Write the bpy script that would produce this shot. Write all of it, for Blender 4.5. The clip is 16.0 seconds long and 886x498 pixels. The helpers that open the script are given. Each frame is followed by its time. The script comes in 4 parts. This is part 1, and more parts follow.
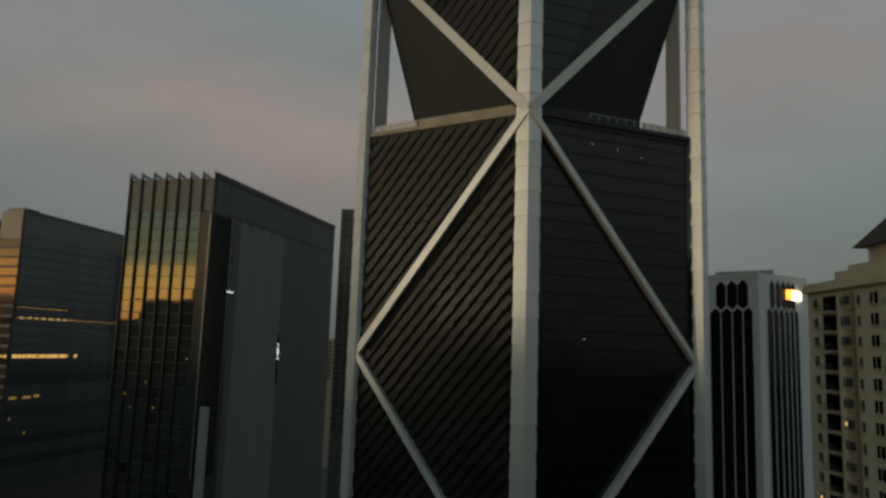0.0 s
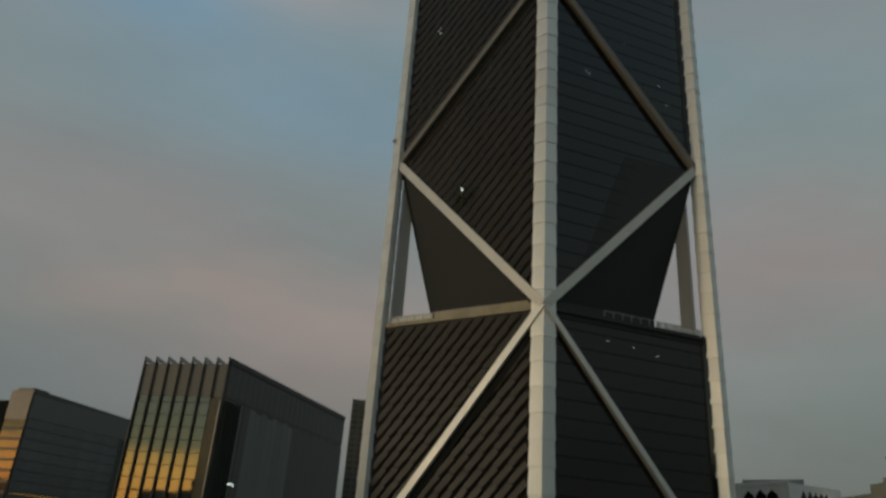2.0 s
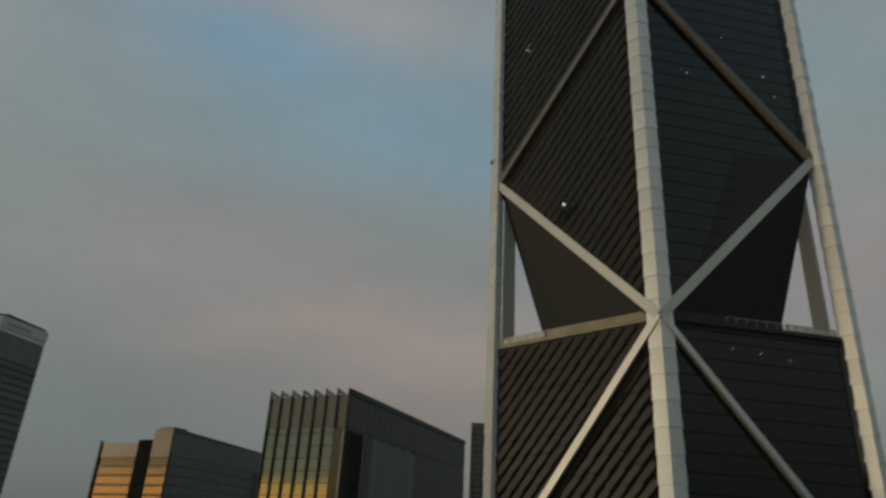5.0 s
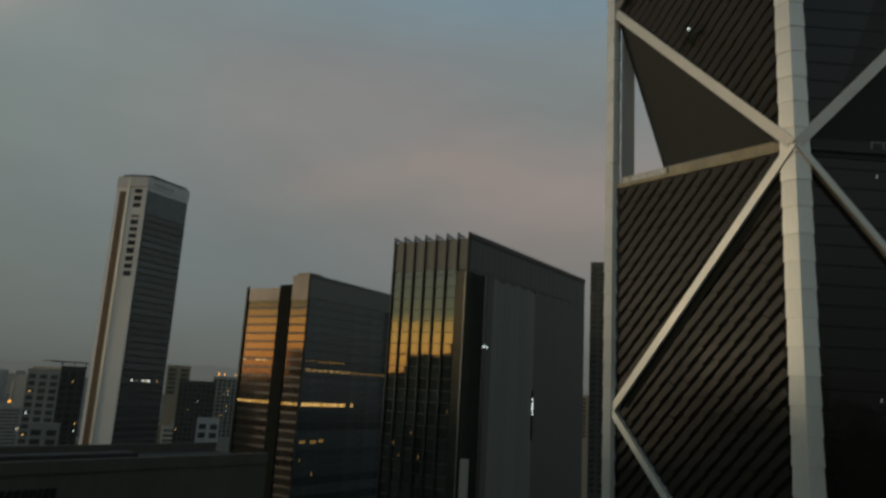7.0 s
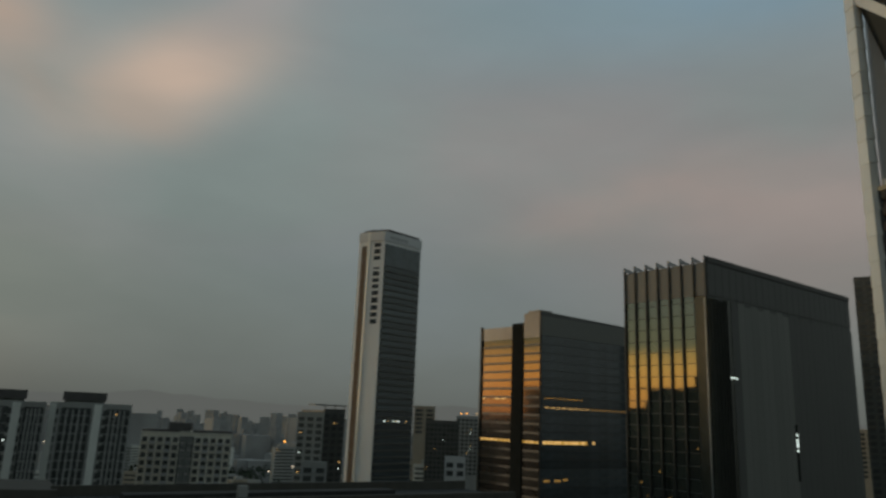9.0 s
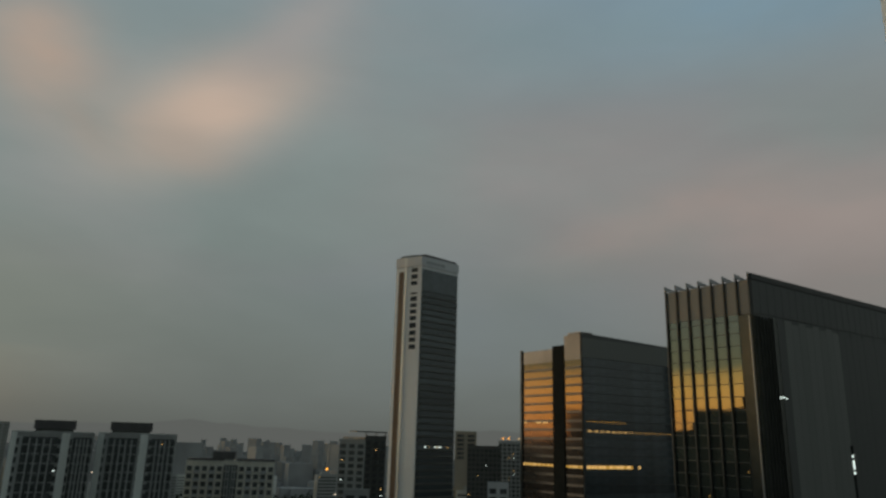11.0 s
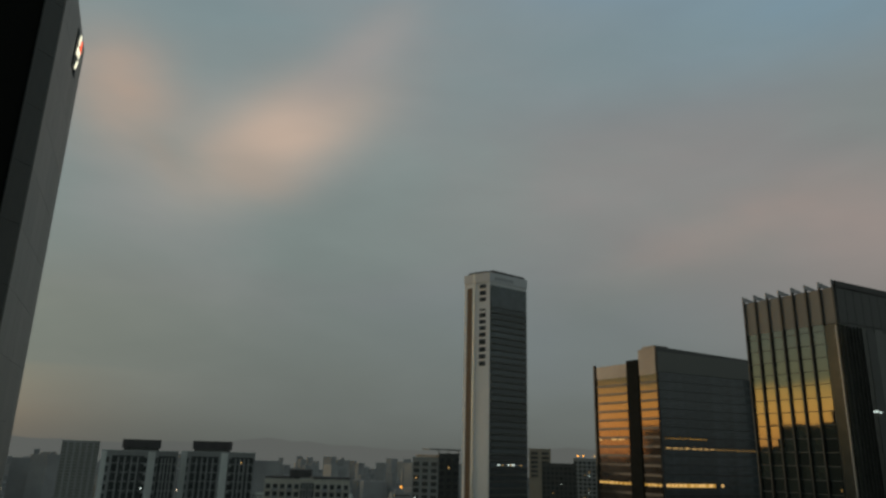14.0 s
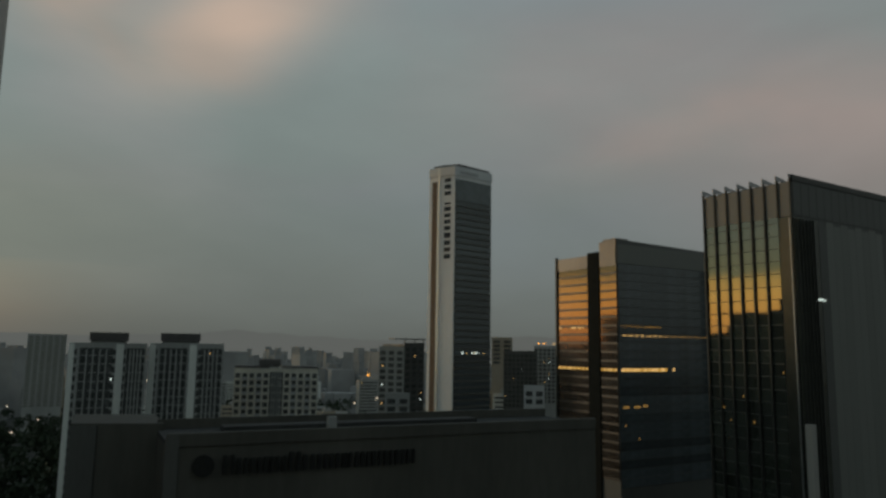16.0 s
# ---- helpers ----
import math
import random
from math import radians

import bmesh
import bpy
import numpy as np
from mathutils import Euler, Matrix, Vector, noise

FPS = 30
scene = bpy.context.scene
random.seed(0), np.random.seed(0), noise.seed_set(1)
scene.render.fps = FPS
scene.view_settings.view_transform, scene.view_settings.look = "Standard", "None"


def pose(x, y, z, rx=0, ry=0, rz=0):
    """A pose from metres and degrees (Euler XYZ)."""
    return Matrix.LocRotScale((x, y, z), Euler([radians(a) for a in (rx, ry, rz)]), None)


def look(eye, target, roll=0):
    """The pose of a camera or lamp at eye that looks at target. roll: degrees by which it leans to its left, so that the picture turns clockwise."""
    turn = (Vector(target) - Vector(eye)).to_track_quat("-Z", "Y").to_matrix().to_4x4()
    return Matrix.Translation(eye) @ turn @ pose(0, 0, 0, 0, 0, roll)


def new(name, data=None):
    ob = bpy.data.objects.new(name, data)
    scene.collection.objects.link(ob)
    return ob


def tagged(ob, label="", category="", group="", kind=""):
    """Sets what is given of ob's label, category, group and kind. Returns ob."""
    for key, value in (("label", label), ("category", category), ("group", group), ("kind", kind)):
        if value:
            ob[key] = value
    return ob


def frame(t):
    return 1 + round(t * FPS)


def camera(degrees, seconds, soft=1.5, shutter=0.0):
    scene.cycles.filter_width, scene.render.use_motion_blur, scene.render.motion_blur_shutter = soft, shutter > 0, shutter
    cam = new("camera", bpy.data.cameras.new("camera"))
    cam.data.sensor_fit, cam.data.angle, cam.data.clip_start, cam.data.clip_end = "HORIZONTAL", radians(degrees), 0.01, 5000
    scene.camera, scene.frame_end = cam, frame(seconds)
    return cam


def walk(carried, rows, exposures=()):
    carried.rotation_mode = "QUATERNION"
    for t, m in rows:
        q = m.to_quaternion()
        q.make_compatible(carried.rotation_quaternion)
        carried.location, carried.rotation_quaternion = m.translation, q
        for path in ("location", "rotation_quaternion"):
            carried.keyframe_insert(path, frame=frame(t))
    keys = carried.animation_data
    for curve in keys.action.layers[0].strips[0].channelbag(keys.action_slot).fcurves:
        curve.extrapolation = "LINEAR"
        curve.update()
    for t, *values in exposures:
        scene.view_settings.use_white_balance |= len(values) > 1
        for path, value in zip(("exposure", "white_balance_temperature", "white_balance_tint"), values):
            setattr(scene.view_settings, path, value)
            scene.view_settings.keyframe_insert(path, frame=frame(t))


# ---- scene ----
EYE = 100.0  # a high hotel floor; the ground is z = 0
cam = camera(63.84, 16.0, soft=2.7, shutter=0.45)
# seconds, yaw, pitch, roll: a telephone held at arm's length behind a window
ROWS = [
    (0.0, 0.04, 7.89, -1.93),
    (0.5, -1.01, 10.57, -2.19),
    (1.0, -0.82, 14.54, -2.69),
    (1.5, 0.26, 18.79, -3.30),
    (2.0, 0.71, 23.23, -3.86),
    (2.5, 0.65, 26.94, -3.73),
    (3.0, 1.68, 30.04, -3.88),
    (3.2, 2.08, 30.03, -3.68),
    (5.3, 13.35, 23.25, -2.85),
    (5.5, 15.41, 22.54, -2.83),
    (6.0, 17.24, 19.62, -3.25),
    (6.5, 18.08, 16.62, -3.15),
    (7.0, 19.98, 11.34, -3.25),
    (7.5, 21.86, 8.92, -3.15),
    (8.0, 28.11, 10.33, -3.30),
    (8.5, 36.01, 13.20, -2.95),
    (9.0, 38.67, 13.31, -2.35),
    (9.5, 42.23, 13.62, -1.50),
    (9.7, 42.28, 13.95, -1.72),
    (11.8, 42.23, 15.90, -1.38),
    (12.0, 44.51, 16.64, -1.60),
    (12.5, 47.31, 17.57, -1.70),
    (13.0, 47.27, 17.33, -1.58),
    (13.5, 47.76, 16.46, -1.44),
    (14.0, 47.56, 16.30, -1.46),
    (14.5, 47.71, 16.36, -1.58),
    (15.0, 47.70, 15.72, -1.53),
    (15.5, 45.12, 10.92, -1.00),
    (16.0, 44.82, 7.82, -0.85),
    ]
walk(cam, [(t, pose(-0.4 * math.sin(radians(y)), 0.4 * math.cos(radians(y)), EYE + 0.4 * math.sin(radians(p)), 90 + p, r, y))
           for t, y, p, r in ROWS], exposures=[(0.0, -0.06), (1.0, -0.05), (2.0, -0.05), (3.0, -0.05), (5.5, -0.02), (7.0, -0.1), (8.5, 0.0), (9.5, 0.0), (14.5, 0.0), (16.0, 0.0)])

# ---- light ----
SUNSET = 133.0  # azimuth of the set sun, counted to the left from +y


def way(az, el=0.0):
    a, e = radians(az), radians(el)
    return Vector((-math.sin(a) * math.cos(e), math.cos(a) * math.cos(e), math.sin(e)))


def P(az, d, z=0.0):
    """A place by azimuth and distance from the eye's foot."""
    w = way(az)
    return Vector((w.x * d, w.y * d, z))


class Nodes:
    """Short hand for shader nodes."""

    def __init__(self, tree):
        self.tree = tree
        tree.nodes.clear()

    def add(self, kind, **values):
        n = self.tree.nodes.new(kind)
        for k, v in values.items():
            if k.startswith("i_"):
                n.inputs[k[2:].replace("_", " ")].default_value = v
            else:
                setattr(n, k, v)
        return n

    def link(self, a, b):
        self.tree.links.new(a, b)

    def math(self, op, a, b=0.0, c=0.0, clamp=False):
        n = self.tree.nodes.new("ShaderNodeMath")
        n.operation, n.use_clamp = op, clamp
        for i, v in enumerate((a, b, c)):
            if isinstance(v, (int, float)):
                n.inputs[i].default_value = v
            else:
                self.link(v, n.inputs[i])
        return n.outputs[0]

    def mix(self, f, a, b, blend="MIX"):
        n = self.tree.nodes.new("ShaderNodeMix")
        n.data_type, n.blend_type = "RGBA", blend
        for i, v in ((0, f), (6, a), (7, b)):
            if isinstance(v, (int, float)):
                n.inputs[i].default_value = v
            elif isinstance(v, tuple):
                n.inputs[i].default_value = (*v[:3], 1)
            else:
                self.link(v, n.inputs[i])
        return n.outputs[2]

    def ramp(self, fac, stops):
        n = self.tree.nodes.new("ShaderNodeValToRGB")
        el = n.color_ramp.elements
        while len(el) < len(stops):
            el.new(0.5)
        for e, (p, col) in zip(el, stops):
            e.position, e.color = p, (*col, 1)
        self.link(fac, n.inputs[0])
        return n.outputs[0]


def make_world():
    world = bpy.data.worlds.new("dusk")
    scene.world = world
    world.use_nodes = True
    n = Nodes(world.node_tree)
    co = n.add("ShaderNodeTexCoord").outputs["Generated"]
    sep = n.add("ShaderNodeSeparateXYZ")
    n.link(co, sep.inputs[0])
    z = sep.outputs[2]
    sky = n.add("ShaderNodeTexSky", sky_type="NISHITA", sun_disc=False, sun_elevation=radians(2.0), sun_rotation=radians(-SUNSET))
    sky_dim = n.mix(1.0, sky.outputs[0], (0.02, 0.02, 0.02), "MULTIPLY")
    base = n.ramp(n.math("MULTIPLY_ADD", z, 1.0, 0.0, True), [
        (0.0, (0.112, 0.122, 0.110)), (0.10, (0.162, 0.184, 0.168)), (0.24, (0.212, 0.258, 0.242)), (0.42, (0.245, 0.30, 0.292)),
        (0.62, (0.215, 0.295, 0.325)), (0.80, (0.17, 0.24, 0.28)), (1.0, (0.09, 0.135, 0.165))])
    col = n.mix(0.92, sky_dim, base)
    # veils of cloud, lit pink from below: flattened noise at two scales
    flat = n.add("ShaderNodeMapping")
    flat.inputs["Scale"].default_value = (1.0, 1.0, 2.6)
    n.link(co, flat.inputs[0])
    big = n.add("ShaderNodeTexNoise", i_Scale=2.3, i_Detail=4.0, i_Roughness=0.5, i_Distortion=0.4)
    n.link(flat.outputs[0], big.inputs["Vector"])
    grey = n.ramp(big.outputs["Fac"], [(0.40, (0, 0, 0)), (0.66, (1, 1, 1))])
    thick = n.ramp(z, [(0.03, (0, 0, 0)), (0.22, (1, 1, 1))])
    col = n.mix(n.math("MULTIPLY", n.math("MULTIPLY", grey, thick), 0.46), col, (0.270, 0.272, 0.272))

    def cloud(az, el, wide, high, colour, amount, rot=0.0):
        """A soft bank of cloud round a direction, its edge broken up by the noise."""
        nonlocal col
        m = n.add("ShaderNodeMapping", vector_type="TEXTURE")
        d = way(az, el)
        q = d.to_track_quat("Z", "Y").to_euler()
        m.inputs["Rotation"].default_value = q
        n.link(co, m.inputs[0])
        m2 = n.add("ShaderNodeMapping", vector_type="TEXTURE")
        m2.inputs["Rotation"].default_value = (0, 0, radians(rot))
        m2.inputs["Scale"].default_value = (wide, high, 1)
        n.link(m.outputs[0], m2.inputs[0])
        s = n.add("ShaderNodeSeparateXYZ")
        n.link(m2.outputs[0], s.inputs[0])
        r2 = n.math("ADD", n.math("MULTIPLY", s.outputs[0], s.outputs[0]), n.math("MULTIPLY", s.outputs[1], s.outputs[1]))
        bell = n.math("POWER", 2.718, n.math("MULTIPLY", r2, -1.0))
        front = n.math("GREATER_THAN", s.outputs[2], 0.0)
        f = n.math("MULTIPLY", n.math("MULTIPLY", bell, front), n.math("MULTIPLY_ADD", big.outputs["Fac"], 2.2, -0.25, True))
        col = n.mix(n.math("MULTIPLY", f, amount, 0.0, True), col, colour)

    cloud(22, 20, 0.42, 0.20, (0.195, 0.200, 0.202), 0.75)
    cloud(10, 11, 0.26, 0.075, (0.245, 0.208, 0.188), 0.7)
    cloud(80, 9, 0.40, 0.09, (0.215, 0.225, 0.175), 0.5)
    cloud(42, 10, 0.34, 0.12, (0.160, 0.190, 0.196), 0.75)
    cloud(62.2, 24.3, 0.12, 0.055, (0.57, 0.425, 0.33), 1.0, -30)
    cloud(64.0, 21.2, 0.060, 0.030, (0.37, 0.310, 0.260), 0.8, 10)
    cloud(56, 31.0, 0.10, 0.035, (0.34, 0.315, 0.30), 0.7, -45)
    cloud(75.3, 26.2, 0.075, 0.06, (0.48, 0.345, 0.265), 1.0, 50)
    cloud(71.5, 21.8, 0.045, 0.018, (0.34, 0.29, 0.245), 0.5, 50)
    cloud(13, 16.5, 0.30, 0.07, (0.325, 0.270, 0.245), 0.8, 4)
    cloud(25, 17.0, 0.16, 0.035, (0.325, 0.268, 0.240), 0.7, -18)
    cloud(34, 22.0, 0.22, 0.07, (0.285, 0.262, 0.252), 0.65, -10)
    cloud(-28, 22.0, 0.28, 0.12, (0.270, 0.240, 0.232), 0.9)
    cloud(22, 42.0, 0.20, 0.05, (0.34, 0.325, 0.32), 0.7)
    cloud(13, 33.0, 0.30, 0.085, (0.18, 0.285, 0.355), 0.9)
    cloud(31, 38.0, 0.14, 0.055, (0.175, 0.285, 0.375), 0.9)
    cloud(40, 47.0, 0.25, 0.06, (0.20, 0.285, 0.34), 0.6)
    small = n.add("ShaderNodeTexNoise", i_Scale=5.0, i_Detail=4.0, i_Roughness=0.5, i_Distortion=0.3)
    n.link(flat.outputs[0], small.inputs["Vector"])
    tone = n.math("MULTIPLY_ADD", small.outputs["Fac"], 0.2, 0.90)
    tone_rgb = n.add("ShaderNodeCombineXYZ")
    for k in range(3):
        n.link(tone, tone_rgb.inputs[k])
    col = n.mix(1.0, col, tone_rgb.outputs[0], "MULTIPLY")
    # the glow where the sun went down, low and behind the eye
    glow_dot = n.add("ShaderNodeVectorMath", operation="DOT_PRODUCT")
    n.link(co, glow_dot.inputs[0])
    glow_dot.inputs[1].default_value = way(SUNSET)
    side = n.math("POWER", n.math("MAXIMUM", glow_dot.outputs["Value"], 0.0), 7.0)
    low = n.ramp(n.math("MULTIPLY_ADD", z, 2.0, 0.2, True), [
        (0.17, (0.0, 0.0, 0.0)), (0.21, (1.6, 0.62, 0.14)), (0.28, (3.2, 1.45, 0.20)), (0.345, (3.0, 1.60, 0.25)), (0.388, (2.0, 1.25, 0.24)), (0.402, (0.62, 0.60, 0.22)), (0.50, (0.42, 0.47, 0.27)),
        (0.64, (0.20, 0.24, 0.18)), (1.0, (0.0, 0.0, 0.0))])
    col = n.mix(side, col, low, "ADD")
    bg = n.add("ShaderNodeBackground", i_Strength=1.0)
    n.link(col, bg.inputs[0])
    out = n.add("ShaderNodeOutputWorld")
    n.link(bg.outputs[0], out.inputs[0])


make_world()
sun = new("sun", bpy.data.lights.new("sun", "SUN"))
sun.data.energy, sun.data.angle, sun.data.color = 0.5, radians(4), (1.0, 0.80, 0.54)
sun.matrix_world = look(way(114.5, 3) * 50, (0, 0, 0))


# ---- materials ----
def mat(name, colour, rough=0.6, metal=0.0, ior=1.45, vary=0.25, scale=0.35, fine=3.0, bump=0.15, piece=0.0, streak=0.0, coat=0.0):
    """A weathered surface: stains at one scale, grain at another, and a fine relief."""
    m = bpy.data.materials.new(name)
    m.use_nodes = True
    n = Nodes(m.node_tree)
    bsdf = n.add("ShaderNodeBsdfPrincipled", i_Roughness=rough, i_Metallic=metal, i_IOR=ior)
    co = n.add("ShaderNodeTexCoord").outputs["Object"]
    mp = n.add("ShaderNodeMapping")
    mp.inputs["Scale"].default_value = (1, 1, 0.25 if streak else 1)
    n.link(co, mp.inputs[0])
    a = n.add("ShaderNodeTexNoise", i_Scale=scale, i_Detail=5.0)
    b = n.add("ShaderNodeTexNoise", i_Scale=fine, i_Detail=3.0)
    n.link(mp.outputs[0], a.inputs["Vector"])
    n.link(mp.outputs[0], b.inputs["Vector"])
    k = n.math("ADD", n.math("MULTIPLY", a.outputs["Fac"], 1.4), n.math("MULTIPLY", b.outputs["Fac"], 0.6))
    k = n.math("MULTIPLY_ADD", n.math("SUBTRACT", k, 1.0), vary * 2, 1.0)
    if piece:
        rnd = n.add("ShaderNodeObjectInfo").outputs["Random"]
        k = n.math("MULTIPLY", k, n.math("MULTIPLY_ADD", rnd, piece, 1.0 - piece / 2))
    sc = n.add("ShaderNodeVectorMath", operation="SCALE")
    sc.inputs[0].default_value = colour
    n.link(k, sc.inputs["Scale"])
    n.link(sc.outputs[0], bsdf.inputs["Base Color"])
    n.link(n.math("MULTIPLY_ADD", a.outputs["Fac"], 0.25, max(rough - 0.12, 0.02), True), bsdf.inputs["Roughness"])
    if bump:
        bp = n.add("ShaderNodeBump", i_Strength=bump, i_Distance=0.05)
        n.link(b.outputs["Fac"], bp.inputs["Height"])
        n.link(bp.outputs[0], bsdf.inputs["Normal"])
    out = n.add("ShaderNodeOutputMaterial")
    n.link(bsdf.outputs[0], out.inputs[0])
    return m


def glass_mat(name, colour, rough=0.06, ior=1.6, wave=0.02, piece=0.4, tint=(1, 1, 1)):
    """Dark coated curtain-wall glass: opaque behind, a little uneven."""
    m = bpy.data.materials.new(name)
    m.use_nodes = True
    n = Nodes(m.node_tree)
    bsdf = n.add("ShaderNodeBsdfPrincipled", i_Roughness=rough, i_IOR=ior)
    bsdf.inputs["Specular Tint"].default_value = (*tint, 1)
    co = n.add("ShaderNodeTexCoord").outputs["Object"]
    a = n.add("ShaderNodeTexNoise", i_Scale=0.25, i_Detail=3.0)
    n.link(co, a.inputs["Vector"])
    rnd = n.add("ShaderNodeObjectInfo").outputs["Random"]
    k = n.math("MULTIPLY", n.math("MULTIPLY_ADD", a.outputs["Fac"], 1.0, 0.5), n.math("MULTIPLY_ADD", rnd, piece * 2, 1 - piece))
    sc = n.add("ShaderNodeVectorMath", operation="SCALE")
    sc.inputs[0].default_value = colour
    n.link(k, sc.inputs["Scale"])
    n.link(sc.outputs[0], bsdf.inputs["Base Color"])
    bp = n.add("ShaderNodeBump", i_Strength=1.0, i_Distance=wave)
    n.link(a.outputs["Fac"], bp.inputs["Height"])
    n.link(bp.outputs[0], bsdf.inputs["Normal"])
    out = n.add("ShaderNodeOutputMaterial")
    n.link(bsdf.outputs[0], out.inputs[0])
    return m


def lamp_mat(name, colour, power):
    m = bpy.data.materials.new(name)
    m.use_nodes = True
    n = Nodes(m.node_tree)
    e = n.add("ShaderNodeEmission", i_Color=(*colour, 1), i_Strength=power)
    out = n.add("ShaderNodeOutputMaterial")
    n.link(e.outputs[0], out.inputs[0])
    return m


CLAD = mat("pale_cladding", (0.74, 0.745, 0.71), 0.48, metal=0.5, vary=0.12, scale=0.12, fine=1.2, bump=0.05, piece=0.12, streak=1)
# darker brace cladding with the underside's shade put into the colour
BRACE_SHADED = mat("shaded_brace_cladding", (0.20, 0.19, 0.17), 0.55, vary=0.15, scale=0.15)
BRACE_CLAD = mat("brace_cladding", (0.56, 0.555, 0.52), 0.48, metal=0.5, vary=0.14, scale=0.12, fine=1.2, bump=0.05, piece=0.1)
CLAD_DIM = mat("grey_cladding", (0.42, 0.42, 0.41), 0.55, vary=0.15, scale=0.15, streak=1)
JOINT = mat("dark_joint", (0.30, 0.30, 0.29), 0.8)
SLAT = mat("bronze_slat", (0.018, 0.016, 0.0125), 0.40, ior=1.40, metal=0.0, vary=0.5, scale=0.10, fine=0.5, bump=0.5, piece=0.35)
# slat copy for the right face, whose dimness is put into the colour
SLAT_SHADED = mat("shaded_slat", (0.004, 0.0045, 0.004), 0.3, ior=1.36, vary=0.3, piece=0.3)
NEAR_BLACK = mat("near_black", (0.008, 0.009, 0.007), 0.9, ior=1.12, vary=0.3)
MATT_BLACK = mat("matt_black", (0.022, 0.023, 0.020), 0.95, ior=1.15, vary=0.3)
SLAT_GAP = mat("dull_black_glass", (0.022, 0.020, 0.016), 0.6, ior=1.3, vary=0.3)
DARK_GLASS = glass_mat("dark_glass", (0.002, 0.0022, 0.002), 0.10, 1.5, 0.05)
GOLD_GLASS = glass_mat("coated_glass", (0.030, 0.036, 0.027), 0.03, 1.98, 0.006)
OLIVE_GLASS = glass_mat("olive_glass", (0.055, 0.057, 0.045), 0.25, 1.45, 0.01)
# the specular tint puts more sunset orange into what this glass mirrors
WARM_TINT_GLASS = glass_mat("warm_tint_glass", (0.05, 0.042, 0.034), 0.06, 2.0, 0.015, tint=(1.0, 0.72, 0.55))
BLUE_GLASS = glass_mat("blue_glass", (0.068, 0.082, 0.086), 0.1, 1.7, 0.03)
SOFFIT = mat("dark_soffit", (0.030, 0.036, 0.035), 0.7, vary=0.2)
CHARCOAL = mat("charcoal_metal", (0.098, 0.100, 0.090), 0.55, vary=0.2, scale=0.08, streak=1)
FIN = mat("fin_metal", (0.042, 0.042, 0.037), 0.5, metal=0.0, vary=0.2)
TOP_PANEL = mat("grey_top_panel", (0.155, 0.155, 0.142), 0.5, vary=0.15, scale=0.1, piece=0.15, streak=1)
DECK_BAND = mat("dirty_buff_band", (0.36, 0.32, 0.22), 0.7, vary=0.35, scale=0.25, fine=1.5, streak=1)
STEEL = mat("grey_steel", (0.3, 0.3, 0.3), 0.4, metal=0.6, vary=0.15)
BROWN = mat("brown_glazing", (0.10, 0.062, 0.038), 0.5, vary=0.2)
BROWN_RENDER = mat("brown_render", (0.40, 0.31, 0.20), 0.85, vary=0.2, scale=0.2)
CREAM_WALL = mat("cream_render", (0.60, 0.575, 0.49), 0.85, vary=0.25, scale=0.1, fine=0.8, streak=1)
FLATS_WALL = mat("flats_render", (0.62, 0.53, 0.36), 0.85, vary=0.2, scale=0.12, fine=1.0, streak=1)
SPANDREL = mat("warm_spandrel", (0.125, 0.092, 0.068), 0.4, vary=0.2, ior=1.6)
DULL_BAND = mat("dull_bronze_band", (0.055, 0.042, 0.032), 0.45, vary=0.2)
WHITE_WALL = mat("white_wall", (0.60, 0.60, 0.59), 0.7, vary=0.12, scale=0.06, fine=0.8, streak=1)
BRIGHT_WALL = mat("bright_wall", (0.76, 0.76, 0.74), 0.7, vary=0.1, scale=0.06, fine=0.8, streak=1)
GREY_WALL = mat("grey_wall", (0.34, 0.345, 0.325), 0.8, vary=0.2, scale=0.06, fine=0.8, streak=1)
BEIGE_WALL = mat("beige_wall", (0.36, 0.315, 0.245), 0.8, vary=0.15, scale=0.1, fine=1.0, streak=1)
FLAT_DARK = mat("dark_window", (0.070, 0.073, 0.070), 0.25, ior=1.5, vary=0.3, bump=0, piece=0.5)
ROOF_TILE = mat("dark_roof", (0.09, 0.085, 0.08), 0.8, vary=0.25)
CONCRETE = mat("stained_concrete", (0.090, 0.086, 0.072), 0.85, vary=0.3, scale=0.15, fine=1.5, bump=0.3, streak=1)
HOTEL_TRIM = mat("hotel_trim", (0.11, 0.11, 0.10), 0.85, vary=0.25, scale=0.2, streak=1)
ROOF_DARK = mat("roof_felt", (0.045, 0.046, 0.043), 0.9, vary=0.35, scale=0.3, fine=2.0, bump=0.3)
PIER = mat("pier_render", (0.66, 0.67, 0.62), 0.8, vary=0.2, scale=0.06, fine=0.8, streak=1)
PANEL_DIM = mat("dim_panel", (0.185, 0.186, 0.166), 0.6, vary=0.12, scale=0.05, piece=0.12, streak=1)
PANEL_GREY = mat("panel_grey", (0.345, 0.330, 0.295), 0.55, vary=0.12, scale=0.1, piece=0.15, streak=1)
SIGN_DULL = mat("sign_dull", (0.030, 0.030, 0.028), 0.85, ior=1.2, vary=0.2)
SIGN_DARK = mat("sign_dark", (0.045, 0.053, 0.058), 0.85, ior=1.2, vary=0.1)
GROUND = mat("city_ground", (0.05, 0.052, 0.045), 0.95, vary=0.5, scale=0.01, fine=0.06, bump=0.1)
LEAF = mat("foliage", (0.035, 0.05, 0.028), 0.9, vary=0.5, scale=0.2, fine=1.5, bump=0.4)
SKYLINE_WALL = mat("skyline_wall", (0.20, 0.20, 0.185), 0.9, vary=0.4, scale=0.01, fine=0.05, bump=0)
